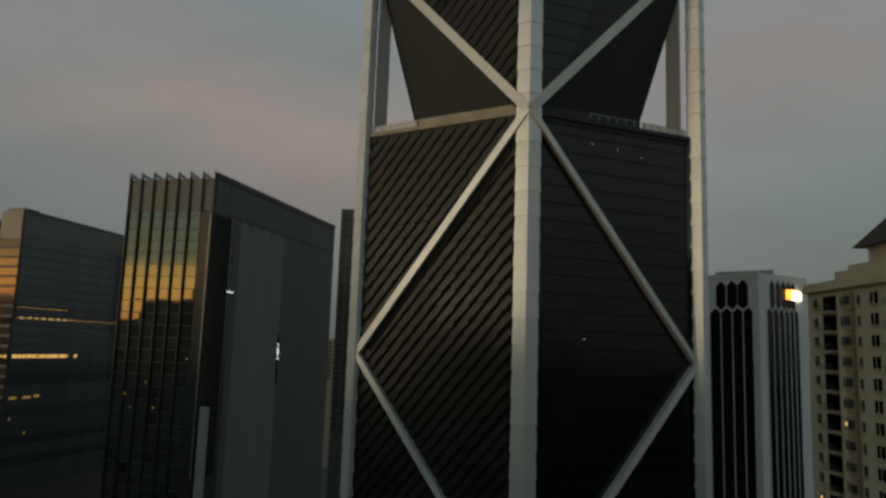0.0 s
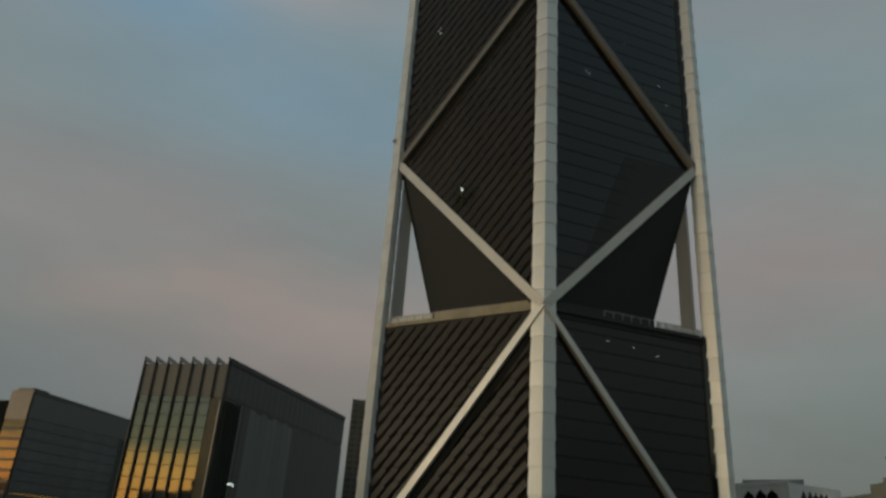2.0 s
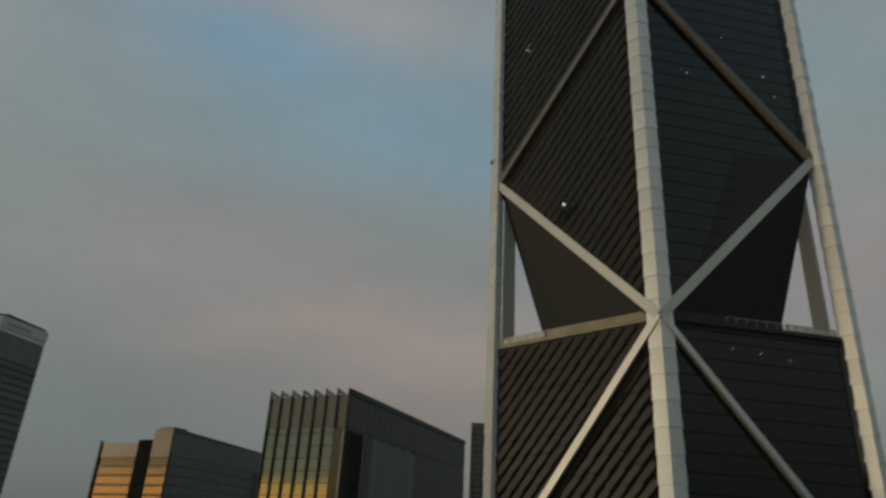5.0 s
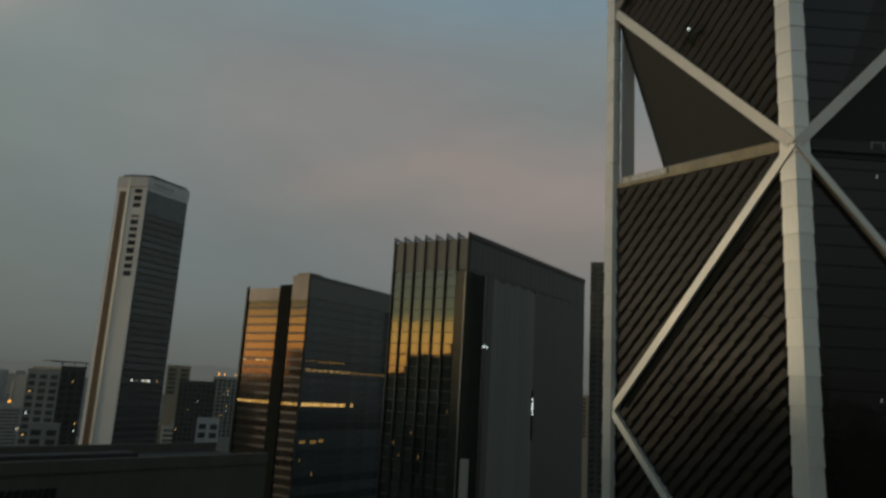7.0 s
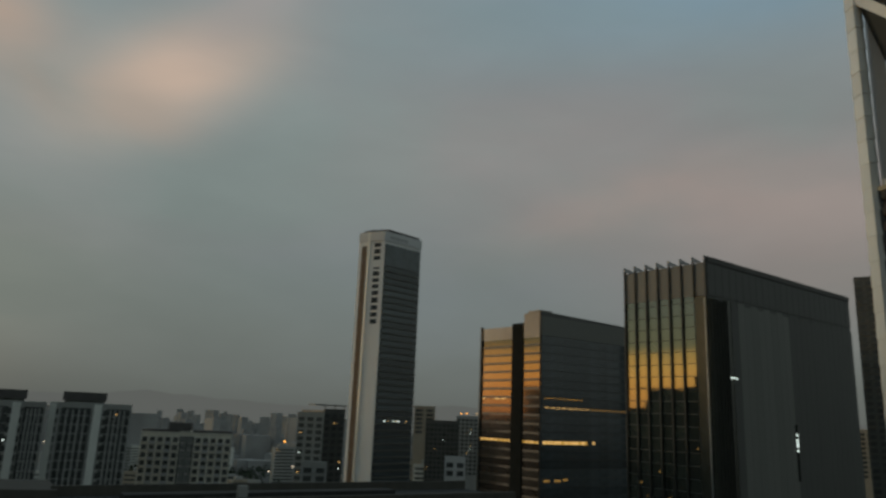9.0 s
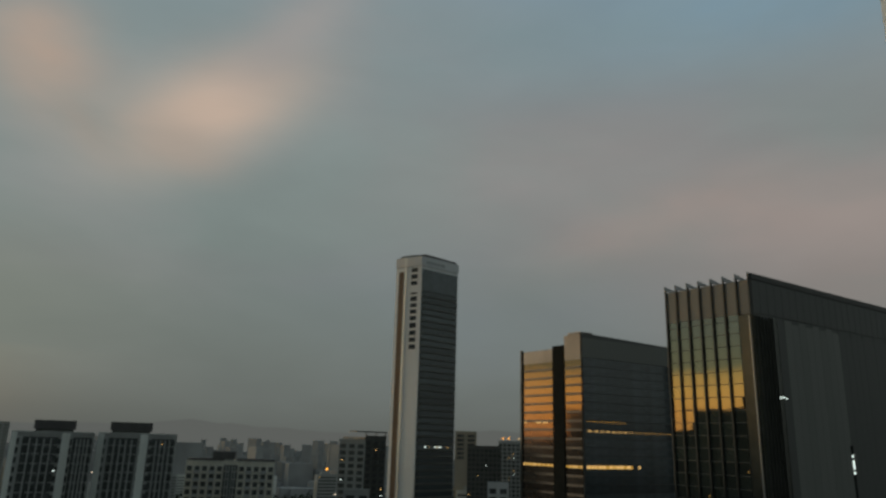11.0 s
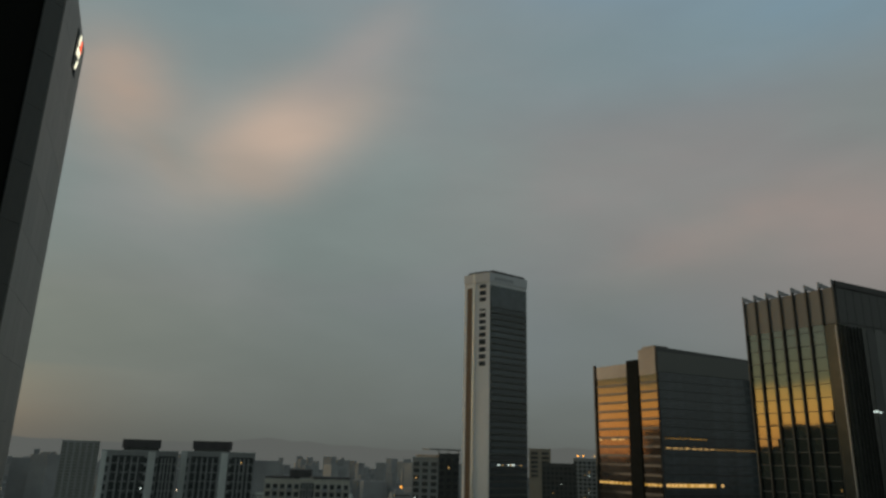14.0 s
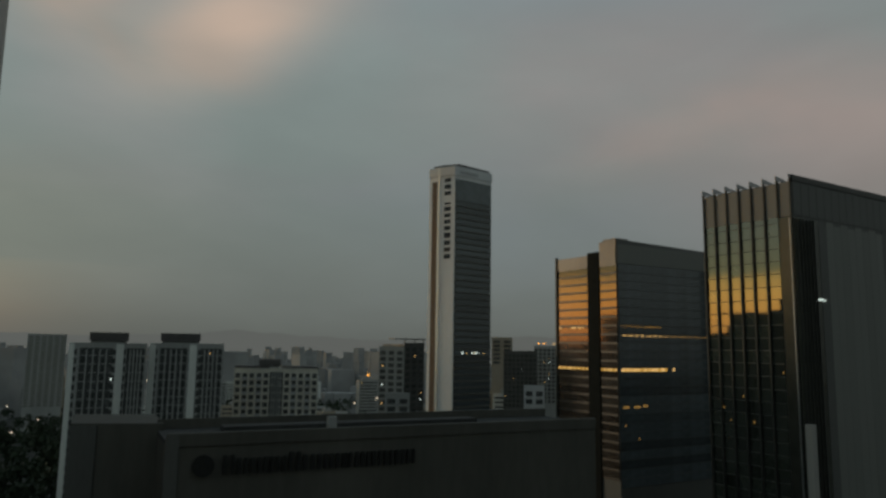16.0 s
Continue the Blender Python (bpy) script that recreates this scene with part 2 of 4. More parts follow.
# wall of the far city, its colour lifted in place of haze
HAZED_WALL = mat("hazed_wall", (0.29, 0.292, 0.285), 0.9, vary=0.4, scale=0.01, fine=0.05, bump=0)
WARM_LAMP = lamp_mat("warm_lamp", (1.0, 0.62, 0.22), 0.75)
GOLD_LAMP = lamp_mat("gold_lamp", (1.0, 0.55, 0.10), 0.45)
WHITE_LAMP = lamp_mat("white_lamp", (0.85, 1.0, 0.92), 1.1)
DIM_GOLD = lamp_mat("dim_gold_lamp", (1.0, 0.58, 0.16), 0.2)
GARDEN_LAMP = lamp_mat("garden_lamp", (0.85, 0.9, 0.35), 0.28)
RED_LAMP = lamp_mat("red_lamp", (1.0, 0.12, 0.05), 1.5)
AMBER_LAMP = lamp_mat("amber_lamp", (1.0, 0.42, 0.05), 2.2)

# ---- building blocks ----
WORLD = {}  # world matrix of each thing and part


def thing(name, base, label, category, group="", kind=""):
    ob = new(name)
    ob.location = base
    ob.empty_display_size = 2
    WORLD[ob] = Matrix.Translation(base)
    return tagged(ob, label, category, group, kind)


def mesh_of(name, bm, material):
    me = bpy.data.meshes.new(name)
    bmesh.ops.recalc_face_normals(bm, faces=bm.faces)
    bm.to_mesh(me)
    bm.free()
    me.materials.append(material)
    return me


def place(name, me, parent, m=None, label=""):
    """A mesh as a part, at the world pose m."""
    ob = new(name, me)
    m = m or Matrix()
    WORLD[ob] = m.copy()
    if parent is not None:
        ob.parent = parent
        ob.matrix_parent_inverse = WORLD[parent].inverted()
    ob.matrix_basis = m
    if label:
        ob["label"] = label
    return ob


def part(name, bm, material, parent, label=""):
    return place(name, mesh_of(name, bm, material), parent, None, label)


class Face:
    """A vertical plane from a to b: u runs along it, w out of it towards the eye's side, z up."""

    def __init__(self, a, b, flip=False):
        self.a, self.b = Vector((a.x, a.y, 0)), Vector((b.x, b.y, 0))
        d = self.b - self.a
        self.length = d.length
        self.e = d.normalized()
        self.n = Vector((self.e.y, -self.e.x, 0))
        if (self.n.dot(self.a) > 0) != flip:
            self.n = -self.n

    def at(self, u, w, z):
        return self.a + self.e * u + self.n * w + Vector((0, 0, z))

    def matrix(self, u=0.0, w=0.0, z=0.0):
        p = self.at(u, w, z)
        return Matrix(((self.e.x, self.n.x, 0, p.x), (self.e.y, self.n.y, 0, p.y), (0, 0, 1, p.z), (0, 0, 0, 1)))


def hexa(bm, pts):
    v = [bm.verts.new(p) for p in pts]
    for f in ((0, 1, 2, 3), (4, 5, 6, 7), (0, 1, 5, 4), (1, 2, 6, 5), (2, 3, 7, 6), (3, 0, 4, 7)):
        bm.faces.new([v[i] for i in f])


def fbox(bm, f, u0, u1, w0, w1, z0, z1):
    hexa(bm, [f.at(u, w, z) for z in (z0, z1) for u, w in ((u0, w0), (u1, w0), (u1, w1), (u0, w1))])


def box_bm(x0, x1, y0, y1, z0, z1, bm=None):
    bm = bm or bmesh.new()
    hexa(bm, [Vector((x, y, z)) for z in (z0, z1) for x, y in ((x0, y0), (x1, y0), (x1, y1), (x0, y1))])
    return bm


def one_box(f, *dims):
    bm = bmesh.new()
    fbox(bm, f, *dims)
    return bm


def prism(pts, z0, z1, bm=None):
    """An upright prism over a ring of ground points; z1 may be a list of heights."""
    bm = bm or bmesh.new()
    tops = z1 if isinstance(z1, (list, tuple)) else [z1] * len(pts)
    lo = [bm.verts.new((p.x, p.y, z0)) for p in pts]
    hi = [bm.verts.new((p.x, p.y, t)) for p, t in zip(pts, tops)]
    k = len(pts)
    for i in range(k):
        j = (i + 1) % k
        bm.faces.new((lo[i], lo[j], hi[j], hi[i]))
    bm.faces.new(lo[::-1])
    bm.faces.new(hi)
    return bm


def solid_face(f, ring, w0, w1):
    """A slab in the plane of a face, with a ring of (u, z) corners."""
    bm = bmesh.new()
    a = [bm.verts.new(f.at(u, w0, z)) for u, z in ring]
    b = [bm.verts.new(f.at(u, w1, z)) for u, z in ring]
    bm.faces.new(a[::-1])
    bm.faces.new(b)
    for i in range(len(ring)):
        j = (i + 1) % len(ring)
        bm.faces.new((a[i], a[j], b[j], b[i]))
    return bm


def beam(f, p, q, half, w0, w1):
    """A straight beam in a face's plane from (u, z) to (u, z)."""
    d = Vector((q[0] - p[0], q[1] - p[1])).normalized()
    o = Vector((-d.y, d.x)) * half
    ring = [(p[0] - o.x, p[1] - o.y), (q[0] - o.x, q[1] - o.y), (q[0] + o.x, q[1] + o.y), (p[0] + o.x, p[1] + o.y)]
    return solid_face(f, ring, w0, w1)


def clip_line(ring, p, d):
    """Where the line p + s d crosses a convex ring of (u, z): the two values of s, or None."""
    s0, s1 = -1e9, 1e9
    k = len(ring)
    area = sum(ring[i][0] * ring[(i + 1) % k][1] - ring[(i + 1) % k][0] * ring[i][1] for i in range(k))
    for i in range(k):
        a, b = ring[i], ring[(i + 1) % k]
        nx, ny = -(b[1] - a[1]), b[0] - a[0]
        if area < 0:
            nx, ny = -nx, -ny
        dist = nx * (p[0] - a[0]) + ny * (p[1] - a[1])
        rate = nx * d[0] + ny * d[1]
        if abs(rate) < 1e-9:
            if dist < 0:
                return None
        elif rate > 0:
            s0 = max(s0, -dist / rate)
        else:
            s1 = min(s1, -dist / rate)
    return (s0, s1) if s1 - s0 > 0.5 else None


# ---- the ground and the far hills ----
def make_ground():
    bm = bmesh.new()
    v = [bm.verts.new((4800 * math.cos(i * math.tau / 48), 4800 * math.sin(i * math.tau / 48), 0)) for i in range(48)]
    bm.faces.new(v)
    ob = place("ground", mesh_of("ground", bm, GROUND), None)
    tagged(ob, "dark city ground between the buildings at dusk", "ground", kind="structure")


def make_hills():
    """A low ridge all round, far behind the city; its grey haze is put in as an even glow."""
    m = bpy.data.materials.new("haze_glow_ridge")
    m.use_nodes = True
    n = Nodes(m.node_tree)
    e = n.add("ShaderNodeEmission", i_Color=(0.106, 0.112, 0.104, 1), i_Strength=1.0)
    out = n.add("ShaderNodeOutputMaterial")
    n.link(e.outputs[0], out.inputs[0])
    for ring, (dist, low, amp) in enumerate(((4600, 90, 110), (4300, 80, 60))):
        bm = bmesh.new()
        rows = []
        for i in range(361):
            az = i
            h = low + amp * (0.5 + 0.5 * noise.fractal(Vector((az * 0.09, ring * 7.3, 0)), 0.9, 2.1, 5)) 
            h += 16 * math.exp(-((az - 57) / 7.0) ** 2)
            rows.append((bm.verts.new(P(az, dist, -5)), bm.verts.new(P(az, dist, h)), bm.verts.new(P(az, dist + 150, -5))))
        for a, b in zip(rows, rows[1:]):
            bm.faces.new((a[0], b[0], b[1], a[1]))
            bm.faces.new((a[1], b[1], b[2], a[2]))
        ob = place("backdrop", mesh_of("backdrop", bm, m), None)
        tagged(ob, "low hazy grey hills far beyond the city", "hills", kind="structure")


def make_own_wall():
    """The plain outer wall of the house in which the camera stands, just behind the open window: unseen, and sized to
    keep low sky light off the braced tower.
    """
    n, e = way(22), way(22 - 90)
    o = -n * 1.6
    bm = prism([o - e * 12, o + e * 75, o + e * 75 - n * 22, o - e * 12 - n * 22], 0, 150)
    ob = place("wall_south", mesh_of("wall_south", bm, PANEL_DIM), None)
    tagged(ob, "plain dark rendered wall of the high house behind the window", "wall", kind="structure")


make_ground()
make_hills()
make_own_wall()


# ---- the tall braced tower ----
def make_tower():
    C, L, R = P(-6.45, 155), P(6.75, 178.5), P(-19.2, 181.8)
    B = L + R - C
    tower = thing("skyscraper", ((C + B) / 2), "tall dark rhombus-plan tower with pale corner columns and diagonal braces", "skyscraper")
    zc, ze = [44.0, 153.5, 252.5], [-10.0, 98.0, 201.0, 298.0]
    faces = {"left": Face(C, L), "right": Face(C, R), "back_left": Face(B, L, True), "back_right": Face(B, R, True)}
    for key, f in faces.items():
        S = f.length
        low = [(0, 0), (S, 0), (S, 153.0), (0, 153.0)]
        high = [(0, 153.5), (S, 201.0), (S, 298.0), (0, 252.5)]
        for ring in (low, high):
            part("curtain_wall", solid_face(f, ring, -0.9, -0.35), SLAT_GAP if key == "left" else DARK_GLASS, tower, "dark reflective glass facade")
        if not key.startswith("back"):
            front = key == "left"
            # the right face's shade comes from this darker material
            material = SLAT if front else SLAT_SHADED
            # diagonal sun-shade slats, each with a sloping upper blade
            slope = -1.13
            d = Vector((1.0, slope)).normalized()
            if front:
                k0 = 62.0
                while k0 < 352:
                    for ring in (low, high):
                        cut = clip_line([(min(max(u, 2.6), S - 1.9), min(z, 152.3) if ring is low else z) for u, z in ring], (0.0, k0), d)
                        if not cut:
                            continue
                        a, b = [(d.x * s, k0 + d.y * s) for s in cut]
                        if max(a[1], b[1]) < 60:
                            continue
                        if b[1] < 58:
                            b = ((58 - k0) / slope, 58.0)
                        bm = bmesh.new()
                        o = Vector((-d.y, d.x))
                        prof = ((0.0, -0.38), (0.0, 0.02), (0.5, 0.20), (1.9, 0.12), (2.05, -0.38))
                        run = math.hypot(b[0] - a[0], b[1] - a[1])
                        pieces = max(1, round(run / 5.4))
                        for g in range(pieces):  # each storey's piece kicks out a little from the slat's line
                            s0, s1 = run * g / pieces + 0.05, run * (g + 1) / pieces - 0.05
                            ends = []
                            for s, kick in ((s0, -0.16), (s1, 0.16)):
                                q = (a[0] + d.x * s, a[1] + d.y * s)
                                ends.append([bm.verts.new(f.at(q[0] + o.x * (t + kick), w, q[1] + o.y * (t + kick))) for t, w in prof])
                            va, vb = ends
                            for i in range(5):
                                j = (i + 1) % 5
                                bm.faces.new((va[i], va[j], vb[j], vb[i]))
                            bm.faces.new(va)
                            bm.faces.new(vb[::-1])
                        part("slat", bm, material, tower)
                    k0 += 3.7
            else:
                for ring, z0, z1 in ((low, 60, 152), (high, 156, 296)):
                    z = z0
                    while z < z1:
                        cut = clip_line(ring, (0.0, z), (1.0, 0.0))
                        if cut:
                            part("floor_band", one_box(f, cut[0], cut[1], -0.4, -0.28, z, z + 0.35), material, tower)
                        z += 4.05
        # braces zigzag between the corner columns
        pts = [((0, zc[0]), (S, ze[0])), ((0, zc[0]), (S, ze[1])), ((0, zc[1]), (S, ze[1])), ((0, zc[1]), (S, ze[2])), ((0, zc[2]), (S, ze[2])), ((0, zc[2] + 1), (S, ze[3] + 1))]
        for i, (p, q) in enumerate(pts):
            # brace 4 lies in shade, which its darker cladding colour carries
            part("brace", beam(f, p, q, (0.72, 0.75, 0.85 if key == "left" else 0.6, 1.1, 0.8, 1.05)[i], -0.6, 1.3), BRACE_SHADED if i == 4 else BRACE_CLAD if i == 3 else CLAD, tower, "pale clad diagonal brace")
            if key == "left" and i in (2, 4):  # a dark plate stands in for the shade below the brace
                d = Vector((q[0] - p[0], q[1] - p[1])).normalized()
                o = Vector((-d.y, d.x)) * 1.75
                o = o if o.y < 0 else -o
                part("brace_shade_plate", beam(f, (p[0] + o.x + d.x * 3, p[1] + o.y + d.y * 3), (q[0] + o.x - d.x * 3, q[1] + o.y - d.y * 3), 0.95, -0.3, 0.3), MATT_BLACK, tower, "dark plate that stands in for the shade below a brace")
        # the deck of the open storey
        # off the left face, the bands' shade is put in with the soffit colour
        part("deck_edge", one_box(f, 1.6, S - 1.0, -0.8, 0.6, 152.6, 153.6), DECK_BAND if key == "left" else SOFFIT, tower, "edge beam of the open storey, stained on the left face, shade-dark elsewhere")
        part("handrail", one_box(f, S * 0.35, S - 2, -0.1, 0.05, 155.2, 155.35), STEEL, tower)
        for i in range(12):
            u = S * 0.35 + i * (S * 0.65 - 2) / 11.0
            part("rail_post", one_box(f, u, u + 0.16, -0.1, 0.06, 153.6, 155.25), STEEL, tower)
        for i in range(7):
            u0, u1 = S * 0.67 + i * (S * 0.33 - 2) / 7.0, S * 0.67 + (i + 1) * (S * 0.33 - 2) / 7.0
            part("rail_pane", one_box(f, u0 + 0.12, u1 - 0.12, -0.05, 0.0, 153.7, 155.1), PIER, tower)
        part("glass_rail", one_box(f, 1.6, S * 0.66, -0.06, 0.02, 153.62, 155.3), DECK_BAND if key == "left" else SOFFIT, tower, "parapet band along the open storey, stained buff on the left, shade-dark elsewhere")
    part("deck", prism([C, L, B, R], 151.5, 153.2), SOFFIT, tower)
    # the faceted underside of the upper block
    ml, mr = L + (B - L) * 0.305, R + (B - R) * 0.33
    bm = bmesh.new()
    v = {k: bm.verts.new((p.x, p.y, z)) for k, (p, z) in dict(
        ul=(L, 200.0), ur=(R, 200.0), c=(C.lerp(B, 0.012), 153.6), ml=(ml, 153.3), mr=(mr, 153.3), b=(B, 153.5), tc=(C.lerp(B, 0.02), 199)).items()}
    for names in (("ul", "c", "ml"), ("ur", "mr", "c"), ("ul", "ml", "b"), ("ur", "b", "mr"), ("c", "mr", "b", "ml"), ("ul", "tc", "c"), ("ur", "c", "tc"), ("ul", "b", "ur", "tc")):
        bm.faces.new([v[k] for k in names])
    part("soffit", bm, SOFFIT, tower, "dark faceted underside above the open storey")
    # corner columns: a core with pale cladding panels
    e1, e2 = (L - C).normalized(), (R - C).normalized()
    out = {"c": (C, e1, e2), "l": (L, -e1, e2), "r": (R, e1, -e2), "b": (B, -e1, -e2)}
    tops = {"c": 252.5, "l": 299.5, "r": 299.5, "b": 252.5}
    for key, (p, a, b) in out.items():
        o = p - (a + b).normalized() * (0.9 if key in "cb" else 2.2)
        wide = 3.0
        core = [o + (a + b) * 0.12, o + a * wide + b * 0.12, o + a * wide + b * 1.6, o + a * 1.6 + b * 1.6, o + a * 1.6 + b * wide, o + b * wide + a * 0.12]
        ring = [o, o + a * wide, o + a * wide + b * 0.5, o + (a + b) * 0.5, o + b * wide + a * 0.5, o + b * wide]
        if key in "lr":  # a faceted prow that stands out from the face
            f = faces["left" if key == "l" else "right"]
            S = f.length
            plan = ((S - 0.7, -0.4), (S - 0.7, 0.3), (S - 0.2, 1.6), (S + 2.9, 0.5), (S + 2.8, -0.8)) if key == "l" else ((S - 0.9, -0.4), (S - 0.9, 0.0), (S + 0.5, 2.6), (S + 3.7, 0.9), (S + 3.4, -0.8))
            ring = [f.at(u, w, 0) for u, w in plan]
            mid = sum(ring, Vector()) / 5
            core = [x.lerp(mid, 0.05) for x in ring]
            o = ring[2]
        column = part("corner_column", prism(core, 0, tops[key] - 0.3), JOINT, tower, "pale panel-clad corner column")
        # each panel laps a little over the one below
        q, mid = [x - o for x in ring], sum((x - o for x in ring), Vector()) / len(ring)
        bm = prism(q, 0, 5.56)
        bm.verts.ensure_lookup_table()
        for v in bm.verts:
            if v.co.z < 1:
                v.co.xy = v.co.xy + (v.co.xy - mid.xy).normalized() * 0.20
        me = mesh_of("panel", bm, CLAD)
        z = tops[key] - 5.6
        while z > 40:
            place("panel", me, column, Matrix.Translation((o.x, o.y, z)))
            z -= 5.6
        if key in "lr":  # the column's second arm shows across the open storey
            arm_dir = b if key == "l" else a
            f = Face(p, p + arm_dir * 10)
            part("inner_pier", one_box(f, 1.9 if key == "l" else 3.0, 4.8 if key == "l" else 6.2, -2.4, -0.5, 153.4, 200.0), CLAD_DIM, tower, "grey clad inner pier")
    # the sloping louvred crown
    top_l, top_r = L.lerp(R, 0.03), L.lerp(R, 0.97)
    for i in range(13):
        t = (i + 0.5) / 15
        a, b = C.lerp(top_l, t), C.lerp(top_r, t)
        f = Face(a, b)
        zz = 252.5 + 45 * t
        part("louver", one_box(f, 0.6, f.length - 0.6, -0.5, 0.3, zz - 0.55, zz + 0.75), CHARCOAL if i % 3 else STEEL, tower)
    bm = bmesh.new()
    vs = [bm.verts.new((q.x, q.y, z)) for q, z in ((C.lerp(B, 0.03), 252.0), (L.lerp(B, 0.03), 297.0), (R.lerp(B, 0.03), 297.0), (B, 253.0))]
    for ids in ((0, 1, 2), (0, 3, 1), (0, 2, 3), (1, 3, 2)):
        bm.faces.new([vs[i] for i in ids])
    part("crown_roof", bm, ROOF_DARK, tower)
    f = Face(top_l, top_r)
    part("light_strip", one_box(f, f.length * 0.14, f.length * 0.87, 0.3, 0.9, 292.6, 296.4), GOLD_LAMP, tower, "warm glowing strip under the crown")
    part("crown_beam", one_box(f, 0, f.length, -1.5, 1.2, 297.6, 298.4), CLAD_DIM, tower)
    for key in ("left", "right"):  # small white lamps on the outer columns
        f = faces[key]
        part("aviation_lamp", one_box(f, f.length + 2.2, f.length + 3.0, 0.6, 1.3, 209.0, 209.8), STEEL, tower, "small grey obstruction lamp, unlit")
    # a few rooms with their lamps on
    for key, u, z, s in (("left", 35.5, 245, 0.16), ("left", 34.6, 244, 0.13), ("left", 34.9, 246.2, 0.12), ("right", 11.5, 248, 0.16), ("right", 12, 223, 0.15), ("right", 13.1, 222.4, 0.12),
                         ("right", 25, 237, 0.12), ("right", 36, 226, 0.13), ("right", 38.5, 220, 0.12), ("right", 17, 148, 0.13), ("right", 24, 147.6, 0.16), ("right", 31, 146.6, 0.13),
                         ("right", 15, 103, 0.14), ("right", 3, 92, 0.14)):
        f = faces[key]
        part("lit_window", one_box(f, u, u + s * 0.8, -0.3, -0.1 if key == "right" else 0.5, z, z + s * 0.7), WHITE_LAMP, tower)
    # lit planting of the sky garden, showing between the slats
    f = faces["left"]
    rng = random.Random(14)
    for k, (u0, z0, wide, high, count) in enumerate(((23.4, 185.6, 2.2, 2.4, 90), (20.2, 186.4, 1.2, 1.6, 30))):
        leaves, lights = bmesh.new(), bmesh.new()
        for i in range(count):
            c = f.at(u0 + rng.gauss(0, wide * 0.6), rng.uniform(0.3, 0.8), z0 + rng.gauss(0, high * 0.55))
            x = Vector((rng.gauss(0, 1), rng.gauss(0, 0.4), rng.gauss(0, 1))).normalized() * rng.uniform(0.25, 0.6)
            y = x.orthogonal().normalized() * 0.22
            target = lights if i % 6 == 0 else leaves
            h = 0.35 if i % 6 == 0 else 1.0
            target.faces.new([target.verts.new(c + v * h) for v in (-x, -y, x, y)])
        part("planting", leaves, LEAF, tower, "green plants of a sky garden behind the slats")
        part("garden_light", lights, GARDEN_LAMP, tower, "small greenish garden lights")
    part("lit_window", one_box(f, 23.3, 23.6, 0.3, 0.9, 188.0, 188.5), WHITE_LAMP, tower)


make_tower()


# ---- the dark finned office block ----
def make_finned_office():
    c, l, r = P(18.42, 235), P(24.5, 252.4), P(9.12, 323.4)
    top = 152.3
    ob = thing("office_building", c, "dark glass office block with upright fins and golden windows", "office building")
    fl, fr = Face(c, l), Face(c, r)
    back = l + (r - c)
    part("body", prism([c, l, back, r], 0, top - 1.0), CHARCOAL, ob, "charcoal metal walls")
    W = fl.length
    bays = 7
    step = W / bays
    pane = mesh_of("pane", box_bm(0.35, step - 0.35, 0.05, 0.22, 0.12, 3.72), GOLD_GLASS)
    band = mesh_of("spandrel", box_bm(0.2, step - 0.2, 0.04, 0.26, -0.1, 0.1), CHARCOAL)
    rng = random.Random(4)
    z = top - 13.5
    while z > 50:
        for i in range(bays):
            if i == 0:
                continue
            tilt = Euler((radians(rng.uniform(-0.12, 0.12)), 0, radians(rng.uniform(-0.3, 0.3)))).to_matrix().to_4x4()
            place("pane", pane, ob, fl.matrix(i * step, 0.0, z) @ tilt)
            place("spandrel", band, ob, fl.matrix(i * step, 0.0, z))
        z -= 3.85
    part("corner_bay", one_box(fl, 0.1, step - 0.2, 0.05, 0.6, 40, top - 12.0), OLIVE_GLASS, ob, "dark glazed corner bay")
    for i in range(bays):
        part("top_panel", one_box(fl, i * step + 0.3, (i + 1) * step - 0.3, 0.05, 0.35, top - 11.6, top - 1.2), TOP_PANEL, ob)
    for i in range(bays + 1):
        u = min(max(i * step, 0.2), W - 0.2)
        f_bm = one_box(fl, u - 0.2, u + 0.2, 0.05, 1.0, 45 if i > 1 else top - 12, top - 0.4)
        fin = part("fin", f_bm, FIN, ob)
        tip = solid_face(Face(fl.at(u, 1.3, 0), fl.at(u, -4.5, 0)), [(0, top - 0.4), (6.2, top - 0.4), (6.2, top + 0.3), (1.0, top + 1.1), (0, top + 1.1)], -0.08, 0.08)
        part("fin_tip", tip, STEEL, fin, "pale triangular fin tip above the roof")
    part("parapet", one_box(fr, 0, fr.length, -0.2, 0.4, top - 1.0, top + 0.9), FIN, ob)
    part("corner_mullion", one_box(fl, step * 0.12, step * 0.2, 0.6, 1.0, 58, top - 12.4), STEEL, ob, "thin pale upright mullion")
    # the long side: broad panels between upright joints, a recessed top band
    n = 24
    w = fr.length / n
    for i in range(n):
        material = PANEL_DIM if 3 < i < 12 else CHARCOAL
        deep = 0.34 if 2 < i < 17 else 0.25
        part("wall_panel", one_box(fr, i * w + 0.04, (i + 1) * w - 0.04, 0.03, deep, 30, top - 12 - (0.9 if i % 2 else 0)), OLIVE_GLASS if i < 3 else material, ob)
        part("top_panel", one_box(fr, i * w + 0.08, (i + 1) * w - 0.08, 0.03, 0.2, top - 11.4, top - 1.2), CHARCOAL, ob)
    for i in range(6):
        part("mullion", one_box(fr, 0.8 + i * 1.7, 1.0 + i * 1.7, 0.3, 0.75, 58, top - 12.4), FIN, ob)
    part("slit_window", one_box(fr, 48.7, 50.2, 0.34, 0.42, 84.0, 102.5), MATT_BLACK, ob, "dark upright slit window")
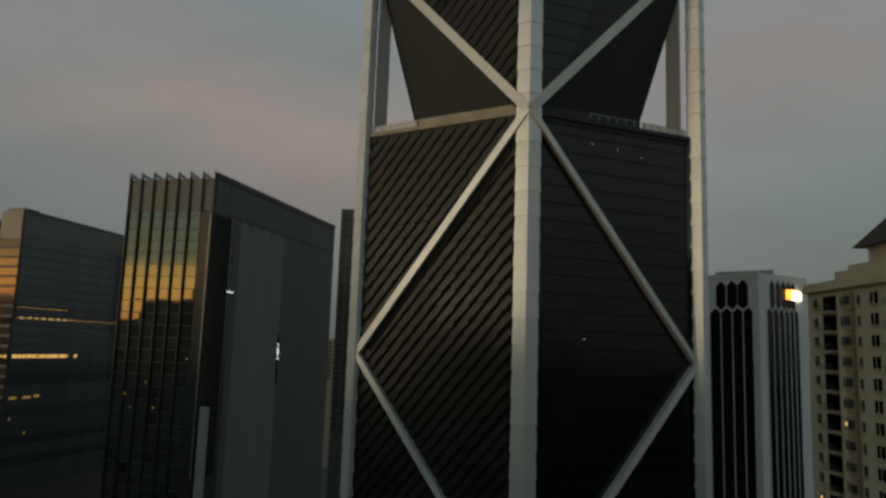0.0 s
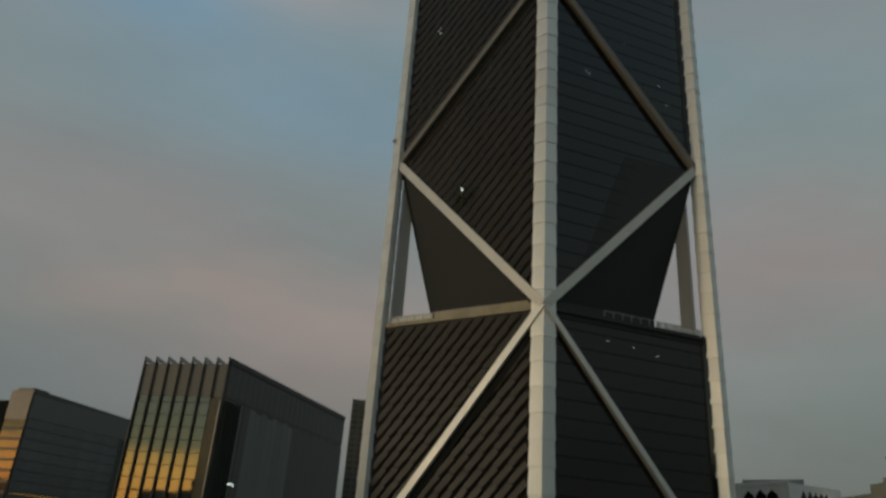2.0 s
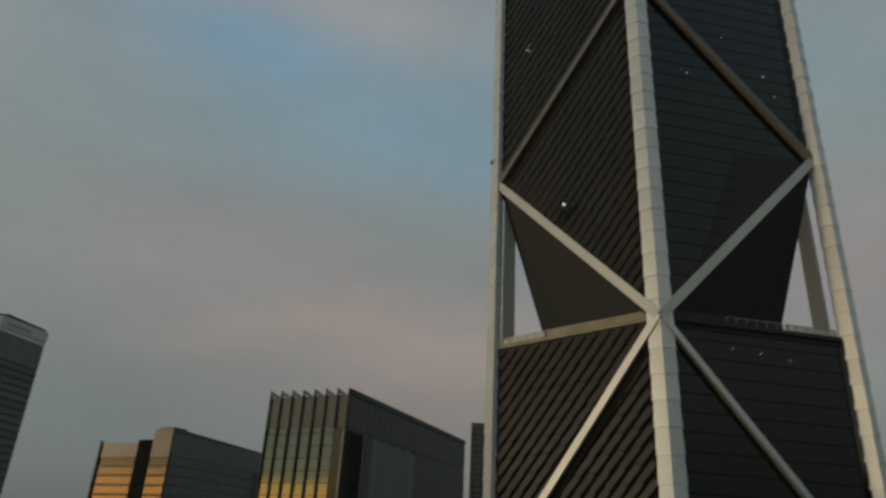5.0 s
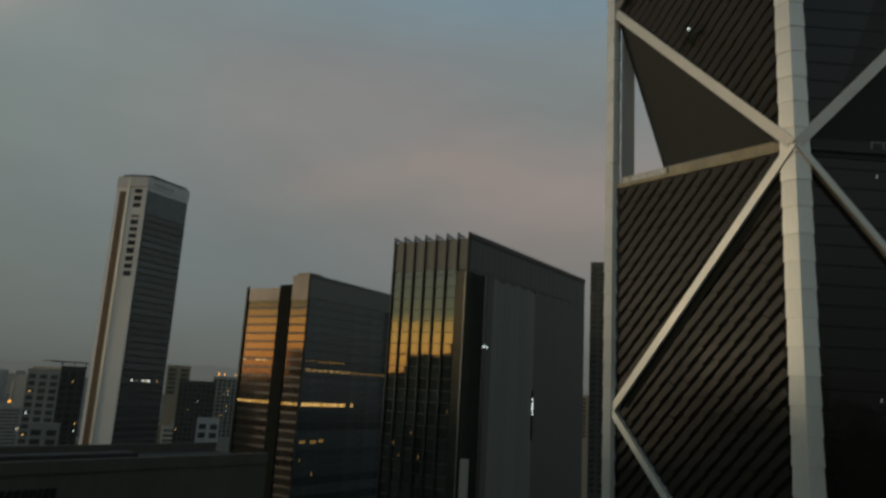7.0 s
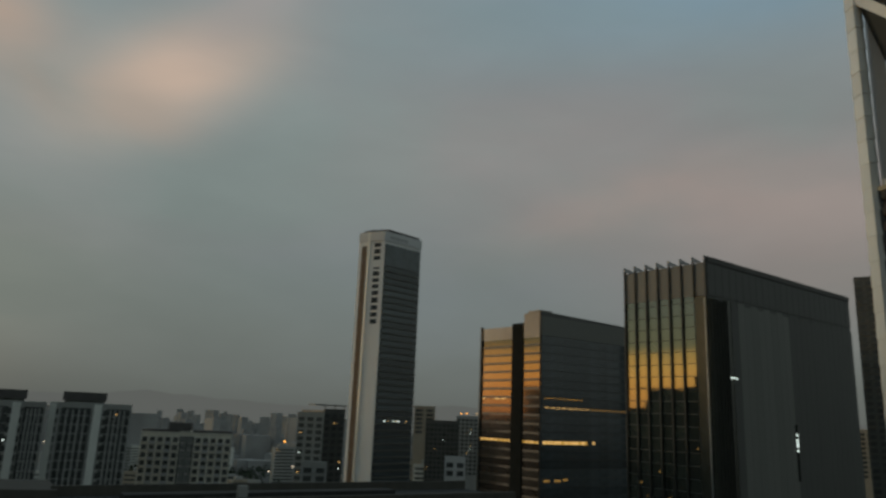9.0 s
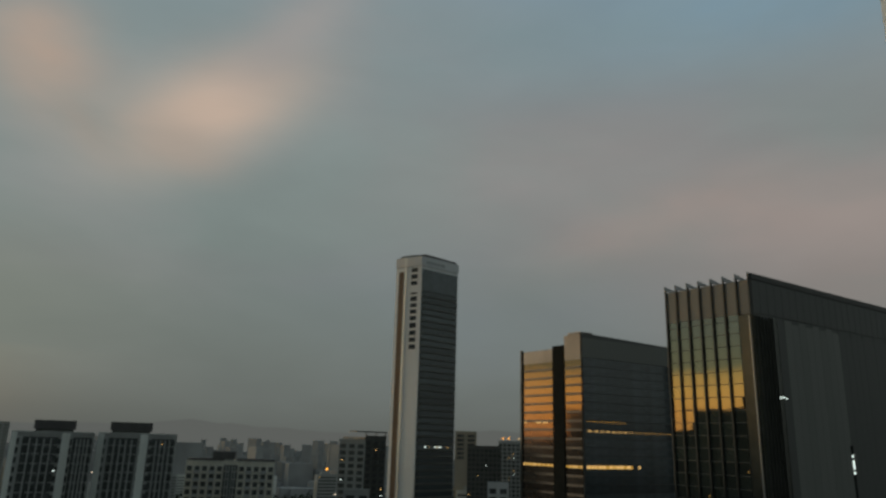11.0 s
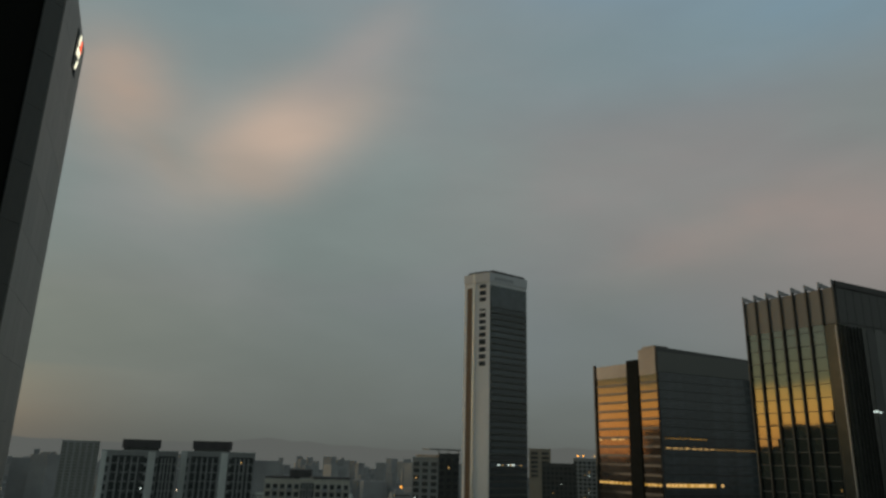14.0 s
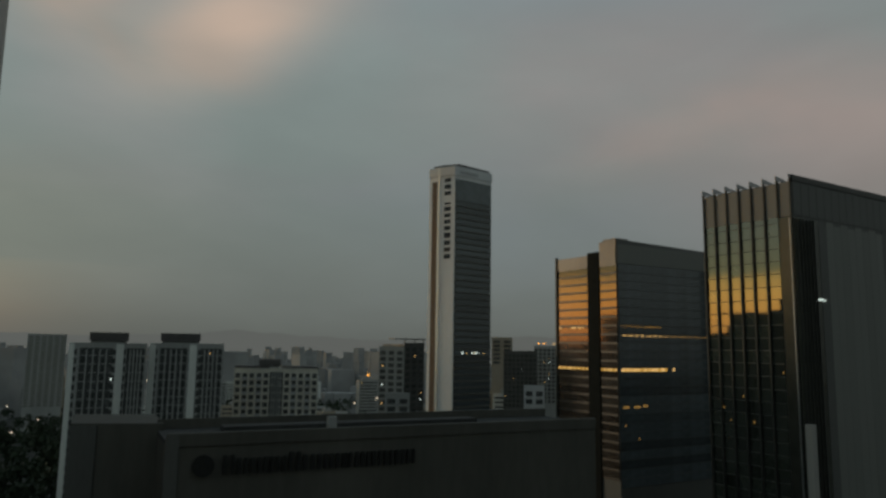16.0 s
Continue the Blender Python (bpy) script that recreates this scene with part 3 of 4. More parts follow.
    for z0, z1 in ((93.4, 94.2), (94.9, 97.9), (98.7, 99.5)):
        part("lit_window", one_box(fr, 49.0, 50.0, 0.42, 0.5, z0, z1), WHITE_LAMP, ob)
    for u0, z0, wide in ((11.2, 115.6, 0.7), (9.9, 115.5, 0.4), (13.0, 115.4, 0.4)):
        part("lit_window", one_box(fr, u0, u0 + wide, 0.5, 0.8, z0, z0 + 0.5), WHITE_LAMP, ob)
    part("pier", one_box(fr, -0.9, 1.3, 0.8, 2.8, 0, 79.5), PANEL_GREY, ob, "pale pier at the foot of the block")
    # lamps behind the lower glass
    for i in range(5):
        u, z = rng.uniform(2, W - 2), rng.choice([78.2, 82.1, 85.9, 93.6])
        part("lit_window", one_box(fl, u, u + rng.uniform(0.2, 0.6), 0.25, 0.3, z, z + rng.uniform(0.2, 0.7)), DIM_GOLD, ob)


make_finned_office()


# ---- the second office block, with orange bands ----
def make_banded_office():
    c = P(31.1, 330)
    d0, s0 = way(31.1), way(31.1 + 90)
    along_r = (d0 * 0.692 - s0 * 0.722).normalized()
    along_l = (d0 * 0.692 + s0 * 0.722).normalized()
    top, low_top = 149.8, 143.8
    r, l = c + along_r * 85, c + along_l * 40.5
    ob = thing("office_building", c, "glass office block with orange-lit window bands and a dark slanting side", "office building")
    fr, fl = Face(c, r), Face(c, l)
    back = l + along_r * 85
    part("body", prism([c + along_l * 9, l, back, r + along_l * 9], 0, low_top), CHARCOAL, ob, "charcoal metal walls")
    part("front_slab", prism([c, c + along_l * 9, r + along_l * 9, r], 0, [top, top - 0.2, top - 2, top - 2]), CHARCOAL, ob)
    part("plant_room", prism([c + along_l * 1, c + along_l * 9 + along_r * 0.5, c + along_l * 9 + along_r * 8, c + along_r * 8 + along_l], top - 3, top + 0.6), SPANDREL, ob, "warm pale plant room on the roof")
    spans = ((0.4, 10.6), (18.6, 39.4))
    W = fl.length
    me_p, me_s = {}, {}
    for a, b in spans:
        me_p[a] = mesh_of("window_band", box_bm(0, b - a, 0.05, 0.3, 0.1, 2.95), WARM_TINT_GLASS)
        me_s[a] = mesh_of("spandrel", box_bm(0, b - a, 0.05, 0.42, -0.9, 0.08), DULL_BAND)
    z = low_top - 9.0
    while z > 40:
        for a, b in spans:
            place("window_band", me_p[a], ob, fl.matrix(a, 0, z))
            place("spandrel", me_s[a], ob, fl.matrix(a, 0, z))
        z -= 3.95
    for a, b in spans:
        part("top_panel", one_box(fl, a, b, 0.05, 0.5, low_top - 6, low_top if a > 5 else top - 0.6), SPANDREL, ob)
    part("recess", one_box(fl, 11.0, 18.2, 0.05, 0.9, 20, low_top + 1.2), MATT_BLACK, ob, "dark upright glazed shaft")
    part("edge_fin", one_box(fl, W - 0.9, W, 0.0, 1.2, 20, low_top + 1.0), FIN, ob)
    # the dark side: storeys of dull glass
    me_g = mesh_of("window_band", box_bm(0.3, fr.length - 0.3, 0.04, 0.25, 0.05, 3.8), BLUE_GLASS)
    z = 40.0
    while z < top - 12:
        place("window_band", me_g, ob, fr.matrix(0, 0, z))
        z += 3.95
    part("top_panel", one_box(fr, 0.2, fr.length - 0.2, 0.04, 0.3, top - 11, top - 2.2), PANEL_DIM, ob)
    rng = random.Random(9)
    part("lit_window", one_box(fr, 1.5, 30, 0.25, 0.32, 90.2, 91.6), GOLD_LAMP, ob, "row of lit windows")
    for i in range(26):
        u = rng.uniform(1, 38)
        part("lit_window", one_box(fr, u, u + rng.uniform(0.4, 1.4), 0.3, 0.36, 90.3, 91.6), WARM_LAMP, ob)
    for i in range(62):
        u = 1.5 + i * 1.25
        part("lit_window", one_box(fr, u, u + rng.uniform(0.3, 0.9), 0.25, 0.32, 105.9, 106.4 + rng.uniform(0, 0.3)), WARM_LAMP if i < 24 and i % 3 else DIM_GOLD, ob)
    for u0, u1, zz in ((2, 5.5, 74), (8.5, 12.5, 74), (14, 17, 74.3), (3, 3.5, 66), (11, 11.5, 60)):
        part("lit_window", one_box(fr, u0, u1, 0.25, 0.32, zz, zz + 1.1), DIM_GOLD, ob)
    for a, b in spans:
        part("lit_window", one_box(fl, a + 0.2, b - 0.2, 0.3, 0.6, 90.4, 91.3), GOLD_LAMP, ob, "row of lit windows")
        u = a + 0.5
        while u < b - 1.5:
            part("lit_window", one_box(fl, u, u + rng.uniform(0.4, 1.1), 0.6, 0.66, 90.3, 91.5), WARM_LAMP, ob)
            u += rng.uniform(1.4, 3.2)
    for i in range(16):
        u = 2 + i * 1.6
        part("lit_window", one_box(fr, u, u + rng.uniform(0.3, 0.8), 0.25, 0.32, 110.2, 110.6), GOLD_LAMP, ob)
    for i in range(10):
        u = rng.uniform(20, 38)
        part("lit_window", one_box(fl, u, u + rng.uniform(0.5, 1.5), 0.3, 0.42, 109.6, 110.2), WARM_LAMP, ob)


make_banded_office()


# ---- the tall slim tower with the lettered white flank ----
def make_slim_tower():
    a, b, c, d = P(46.1, 452), P(45.3, 447), P(44.05, 441), P(41.05, 462)
    ob = thing("office_tower", c, "slim tall white tower with a dark banded front", "office tower")
    top = 214.0
    e = d + (a - c) * 1.5
    part("body", prism([a, b, c, d, e], 0, top - 6), BRIGHT_WALL, ob, "white rendered walls")
    fab, fbc, fcd = Face(a, b), Face(b, c), Face(c, d)
    part("crown", prism([x + (x - e) * 0.02 for x in (a, b, c, d)] + [e], top - 6, top), WHITE_WALL, ob, "white band round the top")
    part("roof_edge", prism([b.lerp(d, 0.05), c.lerp(d, 0.1), d.lerp(e, 0.05), e.lerp(a, 0.05), a.lerp(d, 0.06)], top, top + 1.8), ROOF_TILE, ob)
    part("side_window", one_box(fab, fab.length * 0.28, fab.length * 0.80, 0.05, 0.12, 10, top - 9), BROWN, ob, "brown upright glazed strip")
    part("corner_pier", one_box(fbc, -0.8, 0.8, -0.2, 0.7, 0, top), CLAD, ob)
    n = 46
    glass = mesh_of("window_band", box_bm(0.8, fcd.length - 0.6, 0.1, 0.3, 0.0, 2.3), BLUE_GLASS)
    ledge = mesh_of("sill_band", box_bm(0.6, fcd.length - 0.4, 0.1, 0.6, -0.75, -0.25), PANEL_DIM)
    part("front", one_box(fcd, 0.5, fcd.length - 0.3, -0.1, 0.1, 5, top - 8), CHARCOAL, ob)
    for i in range(n):
        z = top - 25 - i * 3.9
        if z < 20:
            break
        place("window_band", glass, ob, fcd.matrix(0, 0, z))
        place("sill_band", ledge, ob, fcd.matrix(0, 0, z))
    part("sky_glass", one_box(fcd, 0.9, fcd.length - 0.7, 0.1, 0.35, top - 22, top - 8.5), BLUE_GLASS, ob, "tall dark glazing below the top band")
    for i in range(8):
        part("sign_bar", one_box(fcd, 4 + i * 2.0, 5.2 + i * 2.0, 0.3, 0.75, top - 4.4, top - 2.6), STEEL, ob)
    # an upright row of sign bars on the white flank
    heights = [2.6, 3.0, 2.6, 0, 1.2, 3.0, 2.5, 2.6, 2.8, 3.5, 3.0, 2.8, 3.0]
    z = top - 7.5
    U = fbc.length
    for h in heights:
        if h:
            f_u0, f_u1 = U * 0.36, U * 0.76
            part("sign_bar", one_box(fbc, f_u0, f_u1, 0.05, 0.3, z - h * 0.95, z), SIGN_DARK, ob)
        z -= (h or 1.8) * 1.0 + 1.45
    rng = random.Random(3)
    for i in range(14):
        z = top - 25 - rng.choice([24, 24, 24, 34, 40, 41]) * 3.9
        u = rng.uniform(3, fcd.length - 3)
        part("lit_window", one_box(fcd, u, u + rng.uniform(0.5, 1.4), 0.3, 0.4, z + 0.6, z + 1.4), WARM_LAMP if i % 2 else WHITE_LAMP, ob)


make_slim_tower()


# ---- the panelled tower close by, with a lit emblem ----
def make_panelled_tower():
    far, near, strip, left = P(78.0, 100), P(79.85, 80), P(81.2, 78.5), P(88, 66)
    ob = thing("office_tower", near, "dark tower with a grey panelled flank and a lit emblem", "office tower")
    top = 152.2
    deep, back = P(118, 92), P(92, 150)  # the long dark side is extended unseen past the window, to block sky light
    part("body", prism([far, near, strip, left, deep, back], 0, top - 0.4), NEAR_BLACK, ob, "near-black glazed walls")
    f = Face(near, far)
    n, h = 6, 6.2
    w = f.length / n
    me = mesh_of("panel", box_bm(0.02, w - 0.02, 0.02, 0.2, 0.02, h - 0.02), PANEL_GREY)
    z = top - h
    while z > 40:
        for i in range(n):
            place("panel", me, ob, f.matrix(i * w, 0, z))
        z -= h
    g = Face(near, strip)
    me = mesh_of("panel", box_bm(0.02, g.length - 0.02, 0.02, 0.2, 0.02, h - 0.02), CHARCOAL)
    z = top - h
    while z > 40:
        place("panel", me, ob, g.matrix(0, 0, z))
        z -= h
    u = f.length * 0.66
    emblem = part("emblem", one_box(f, u - 1.9, u + 1.5, 0.2, 0.3, 145.4, 150.6), SIGN_DARK, ob, "lit emblem of plain shapes on the flank")
    glow = lamp_mat("emblem_white", (1.0, 0.98, 0.72), 1.3)
    for p, q, half, lamp in (((-0.2, 150.9), (-0.9, 149.5), 0.24, glow), ((0.9, 150.8), (1.05, 149.1), 0.24, RED_LAMP), ((-1.1, 148.9), (-1.3, 147.9), 0.26, glow),
                             ((0.3, 149.1), (0.25, 148.2), 0.26, glow), ((0.3, 147.6), (-0.8, 146.2), 0.17, glow)):
        part("emblem_bar", beam(f, (u + p[0], p[1] - 0.6), (u + q[0], q[1] - 0.6), half, 0.45, 0.6), lamp, emblem)


make_panelled_tower()


# ---- the hotel roof just below the window ----
def make_hotel_roof():
    h = 93.0
    c, r = P(65.3, 61), P(33.0, 77)
    l0, l1 = P(71.7, 71), P(65.6, 69.0)
    ob = thing("hotel_block", c, "dark concrete hotel block with a flat roof and sign", "hotel")
    f = Face(c, r)
    back = -f.n
    part("wall", prism([c, r, r + back * 9, c + back * 9], 0, h - 1.0), CONCRETE, ob, "dark stained concrete wall")
    part("roof", prism([c + back * 0.4, r + back * 0.4, r + back * 9, c + back * 9], h - 1.0, h - 0.6), ROOF_DARK, ob)
    part("parapet", one_box(f, 0, f.length, -0.4, 0.12, h - 1.0, h), CONCRETE, ob)
    part("parapet", one_box(f, 0, f.length, -9.4, -9.0, h - 1.0, h + 0.25), CONCRETE, ob)
    part("corner_strip", one_box(f, -0.1, 0.9, 0.0, 0.16, 60, h - 0.1), HOTEL_TRIM, ob, "paler strip at the wall's corner")
    part("side_wing", prism([l0, l1, l1 + back * 9, l0 + back * 9], 0, h), CONCRETE, ob)
    g = Face(l0, l1)
    part("side_strip", one_box(g, 0, 2.2, 0.0, 0.2, 60, h - 0.2), HOTEL_TRIM, ob)
    part("roof_box", one_box(f, 5, 30, -6.5, -4.5, h - 0.6, h - 0.1), ROOF_DARK, ob)
    part("roof_box", one_box(f, 14.0, 14.8, -4, -3.4, h - 0.6, h + 0.6), GREY_WALL, ob)
    # sign: a round emblem and a row of plain bars
    widths = [1.0, 0.9, 0.9, 0.8, 0.9, 1.05, 1.05, 0.9, 0.9, 0.45, 0.95, 0.85, 0.95, 0.9, 0.95, 0.8]
    u = 4.3
    bm = bmesh.new()
    bmesh.ops.create_cone(bm, cap_ends=True, segments=20, radius1=0.85, radius2=0.85, depth=0.25, matrix=f.matrix(2.8, 0.15, h - 2.55) @ Matrix.Rotation(radians(90), 4, "X"))
    part("sign_emblem", bm, SIGN_DULL, ob)
    for i, w in enumerate(widths):
        tall = 1.5 if i in (0, 5) else 1.2
        part("sign_bar", one_box(f, u, u + w * 0.30, 0.05, 0.28, h - 3.3, h - 3.3 + tall), SIGN_DULL, ob)
        part("sign_bar", one_box(f, u + w * 0.62, u + w * 0.9, 0.05, 0.28, h - 3.3, h - 3.3 + tall), SIGN_DULL, ob)
        u += w + 0.17


make_hotel_roof()


# ---- apartment blocks ----
def make_apartments(name, label, az0, d0, az1, d1, top, deep, wall, floors, floor_h=3.2, bays=6, piers=(), caps=(), recess=(), lit=0.03, group="", seed=1, low=0.0, balcony=(), glazing=FLAT_DARK):
    """A block between two directions, with a window in each bay of each storey, and optional pale piers, dark roof caps and dark recesses (spans in parts of the front)."""
    a, b = P(az0, d0), P(az1, d1)
    f = Face(a, b)
    back = -f.n * deep
    ob = thing(name, a.lerp(b, 0.5), label, "apartment block", group)
    part("wall", prism([a, b, b + back, a + back], low, top), wall, ob)
    W = f.length
    for s0, s1 in recess:
        part("recess", one_box(f, W * s0, W * s1, 0.02, 0.2, low, top - 1.0), FLAT_DARK, ob, "dark recessed stack of balconies")
        for j in range(1, 5):
            uu = W * (s0 + (s1 - s0) * j / 5)
            part("mullion", one_box(f, uu - 0.25, uu + 0.25, 0.15, 0.7, low, top - 1.5), GREY_WALL, ob)
    w = W / bays
    pane = mesh_of("window", box_bm(w * 0.17, w * 0.83, 0.02, 0.14, 0.85, floor_h - 0.35), glazing)
    frame_me = mesh_of("ledge", box_bm(w * 0.1, w * 0.9, 0.02, 0.5, 0.55, 0.85), wall)
    rail = mesh_of("balcony", box_bm(w * 0.08, w * 0.92, 0.02, 1.1, 0.0, 1.05), CLAD_DIM)
    rng = random.Random(seed)
    for k in range(floors):
        z = top - 1.2 - (k + 1) * floor_h
        if z < 20:
            break
        for i in range(bays):
            mid = (i + 0.5) / bays
            place("window", pane, ob, f.matrix(i * w, 0.15 if any(s0 < mid < s1 for s0, s1 in recess) else 0, z))
            if i in balcony:
                place("balcony", rail, ob, f.matrix(i * w, 0, z))
            else:
                place("ledge", frame_me, ob, f.matrix(i * w, 0, z))
            if rng.random() < lit:
                part("lit_window", one_box(f, (i + 0.4) * w, (i + 0.55) * w, 0.3, 0.36, z + 1.2, z + 1.8), WHITE_LAMP if rng.random() < 0.4 else WARM_LAMP, ob)
    for s0, s1 in piers:
        part("pier", one_box(f, W * s0, W * s1, 0.0, 0.6, low, top + 0.5), PIER, ob, "pale upright pier")
    for s0, s1, hh in caps:
        part("roof_cap", one_box(f, W * s0, W * s1, -deep * 0.6, -0.8, top + 0.02, top + hh * 0.35), GREY_WALL, ob)
        part("roof_cap", one_box(f, W * s0 - 0.6, W * s1 + 0.6, -deep * 0.62, 0.3, top + hh * 0.35, top + hh), ROOF_TILE, ob, "dark overhanging roof cap")
    part("parapet", one_box(f, 0, W, -0.4, 0.3, top, top + 0.9), wall, ob)
    return ob, f


TW = "twin residential towers"
make_apartments("apartment_tower", "grey residential tower with pale piers and a dark cap", 72.3, 298, 67.2, 298, 98.7, 20, GREY_WALL, 17, bays=8,
                piers=((0.0, 0.07), (0.60, 0.70)), caps=((0.27, 0.73, 4.8),), recess=((0.14, 0.56), (0.74, 0.97)), group=TW, seed=2)
make_apartments("apartment_tower", "grey residential tower with pale piers and a dark cap", 67.0, 303, 61.75, 302, 98.9, 20, GREY_WALL, 17, bays=8,
                piers=((0.0, 0.08), (0.53, 0.63)), caps=((0.16, 0.64, 4.8),), recess=((0.14, 0.50), (0.68, 0.97)), group=TW, seed=3)
make_apartments("apartment_block", "pale low apartment block with a dark centre", 60.9, 336, 54.6, 334, 88.6, 18, CREAM_WALL, 10, bays=12, recess=((0.42, 0.58),), balcony=(1, 3, 8, 10), caps=((0.02, 0.40, 1.6), (0.30, 0.52, 4.6), (0.58, 0.98, 1.6)), seed=4)
make_apartments("apartment_block", "grey stepped apartment block beside the slim tower", 49.9, 380, 47.9, 376, 99.0, 20, GREY_WALL, 12, bays=3, seed=5)
framed, ff = make_apartments("apartment_block", "dark glass block with a roof frame", 47.9, 376, 46.3, 384, 101.0, 20, CHARCOAL, 12, bays=3, lit=0.14, seed=6)
for u in (0.3, ff.length * 0.5, ff.length - 0.6):
    part("roof_post", one_box(ff, u, u + 0.35, -0.6, -0.25, 101.0, 103.4), CHARCOAL, framed)
part("roof_frame", one_box(ff, -6.0, ff.length + 0.4, -6, 0.4, 103.4, 104.0), CHARCOAL, framed, "thin flat frame over the roof")
# two far blocks: the haze over their windows is put into the glazing colour
make_apartments("apartment_block", "dull grey residential slab in the haze", 74.9, 900, 72.5, 900, 106.5, 20, GREY_WALL, 24, bays=6, lit=0, seed=7, glazing=PANEL_DIM)
make_apartments("apartment_block", "low pale block among trees", 74.6, 950, 72.4, 950, 59, 20, BEIGE_WALL, 10, bays=5, seed=8, glazing=PANEL_DIM)
make_apartments("apartment_block", "pale orange-lit block behind the slim tower", 40.95, 560, 39.3, 560, 107.0, 20, BEIGE_WALL, 6, bays=2, lit=0, seed=9)
make_apartments("apartment_block", "dark slab block behind the slim tower", 40.0, 520, 37.4, 520, 97.0, 20, CHARCOAL, 16, bays=8, lit=0.04, seed=10)
lamp_block, lf = make_apartments("apartment_block", "pale block with lamps on its roof", 37.6, 600, 35.6, 600, 101.0, 20, GREY_WALL, 14, bays=6, lit=0.08, seed=11)
for u in (3.5, 8.0, 16.5):
    post = part("lamp_post", one_box(lf, u, u + 0.25, -0.8, -0.5, 101.9, 103.2), CHARCOAL, lamp_block)
    part("lamp_head", one_box(lf, u - 0.5, u + 0.75, -0.9, -0.2, 103.2, 104.2), AMBER_LAMP if u < 12 else WARM_LAMP, post, "glowing orange roof lamp")
make_apartments("apartment_block", "small white lift house block", 49.3, 300, 47.4, 300, 80.0, 12, GREY_WALL, 3, bays=2, lit=0, seed=12)
make_apartments("apartment_block", "small pale lift house block", 38.4, 300, 36.8, 300, 84.0, 12, WHITE_WALL, 2, bays=2, lit=0, seed=13)
make_apartments("apartment_block", "grey office slab half hidden by the braced tower", 8.65, 420, 5.0, 420, 178.6, 30, CHARCOAL, 40, bays=6, lit=0, seed=14)
make_apartments("apartment_block", "pale low block in the gap", 9.2, 600, 8.3, 600, 103, 30, BEIGE_WALL, 10, bays=2, lit=0, seed=15)


# ---- beige flats and the white block with pointed window strips ----
def make_beige_flats():
    a, b = P(-26.9, 128), P(-36.5, 97)
    f = Face(a, b)
    W, top, step = f.length, 111.6, 2.9
    ob = thing("apartment_block", a.lerp(b, 0.5), "beige apartment block with rows of dark windows and railed balconies", "apartment block")
    part("wall", prism([a, b, b - f.n * 18, a - f.n * 18], 0, top), FLATS_WALL, ob, "beige rendered wall")
    # per storey: narrow window, railed balcony, small window, brown bay, wider window
    col = [("window", 1.9, 3.0, 0.8, 2.2), ("balcony", 4.7, 8.4, 0.1, 2.45), ("window", 9.5, 10.3, 0.8, 2.1), ("bay", 11.0, 13.2, 0.2, 2.3), ("window", 13.8, 14.5, 0.8, 2.1), ("window", 17.0, 18.7, 0.7, 2.3),
           ("balcony", 21.0, 24.6, 0.1, 2.45), ("window", 26.0, 27.2, 0.8, 2.2), ("bay", 29.0, 31.4, 0.2, 2.3), ("window", 33.0, 34.6, 0.8, 2.2)]
    col = [c for c in col if c[2] < W - 0.3]
    shape = {}
    for kind, u0, u1, z0, z1 in col:
        w = u1 - u0
        if kind == "window":
            shape[u0] = [("window", mesh_of("window", box_bm(0, w, 0.02, 0.10, z0, z1), DARK_GLASS)), ("sill", mesh_of("sill", box_bm(-0.15, w + 0.15, 0.02, 0.3, z0 - 0.2, z0), FLATS_WALL)),
                         ("mullion", mesh_of("mullion", box_bm(w * 0.47, w * 0.55, 0.10, 0.16, z0, z1), FLATS_WALL))]
        elif kind == "balcony":
            rail = box_bm(0, w, 0.95, 1.05, 1.0, 1.08)
            shape[u0] = [("balcony_opening", mesh_of("balcony_opening", box_bm(0, w, 0.02, 0.10, z0, z1), DARK_GLASS)), ("balcony_slab", mesh_of("balcony_slab", box_bm(-0.2, w + 0.2, 0.02, 1.1, -0.15, 0.1), FLATS_WALL)),
                         ("handrail", mesh_of("handrail", rail, CHARCOAL))]
            shape[u0] += [("baluster", mesh_of("baluster", box_bm(w * k / 6 - 0.04, w * k / 6 + 0.04, 0.96, 1.02, 0.1, 1.0), CHARCOAL)) for k in range(7)]
        else:
            shape[u0] = [("bay_wall", mesh_of("bay_wall", box_bm(0, w, 0.02, 0.55, z0 - 0.2, z1 + 0.35), BROWN_RENDER)), ("bay_window", mesh_of("bay_window", box_bm(w * 0.15, w * 0.85, 0.55, 0.62, 0.9, 2.1), FLAT_DARK))]
    rng = random.Random(21)
    for k in range(20):
        z = top - 1.5 - (k + 1) * step
        for kind, u0, u1, z0, z1 in col:
            for name, me in shape[u0]:
                place(name, me, ob, f.matrix(u0, 0, z))
            if kind == "window" and rng.random() < 0.06:
                part("lit_window", one_box(f, u0 + 0.2, u0 + 0.7, 0.10, 0.17, z + z0 + 0.4, z + z0 + 0.9), WARM_LAMP, ob)
    part("cornice", one_box(f, -0.5, W, -0.5, 0.8, 110.5, 111.1), FLATS_WALL, ob)
    part("cornice", one_box(f, -0.3, W, -0.5, 0.5, 111.1, 111.9), FLATS_WALL, ob)
    part("setback", one_box(f, 6.0, W, -12, -1.2, 111.6, 113.4), FLATS_WALL, ob)
    part("setback", one_box(f, 8.2, W, -12, -2.0, 113.4, 114.2), FLATS_WALL, ob)
    part("setback", one_box(f, 12.6, W, -12, -2.6, 114.2, 116.5), FLATS_WALL, ob)
    ring = [(10.8, 116.4), (W, 116.4), (W, 121.0), (24.0, 121.0)]
    part("hip_roof", solid_face(f, ring, -12.5, -1.2), ROOF_TILE, ob, "dark hipped tiled roof")


make_beige_flats()


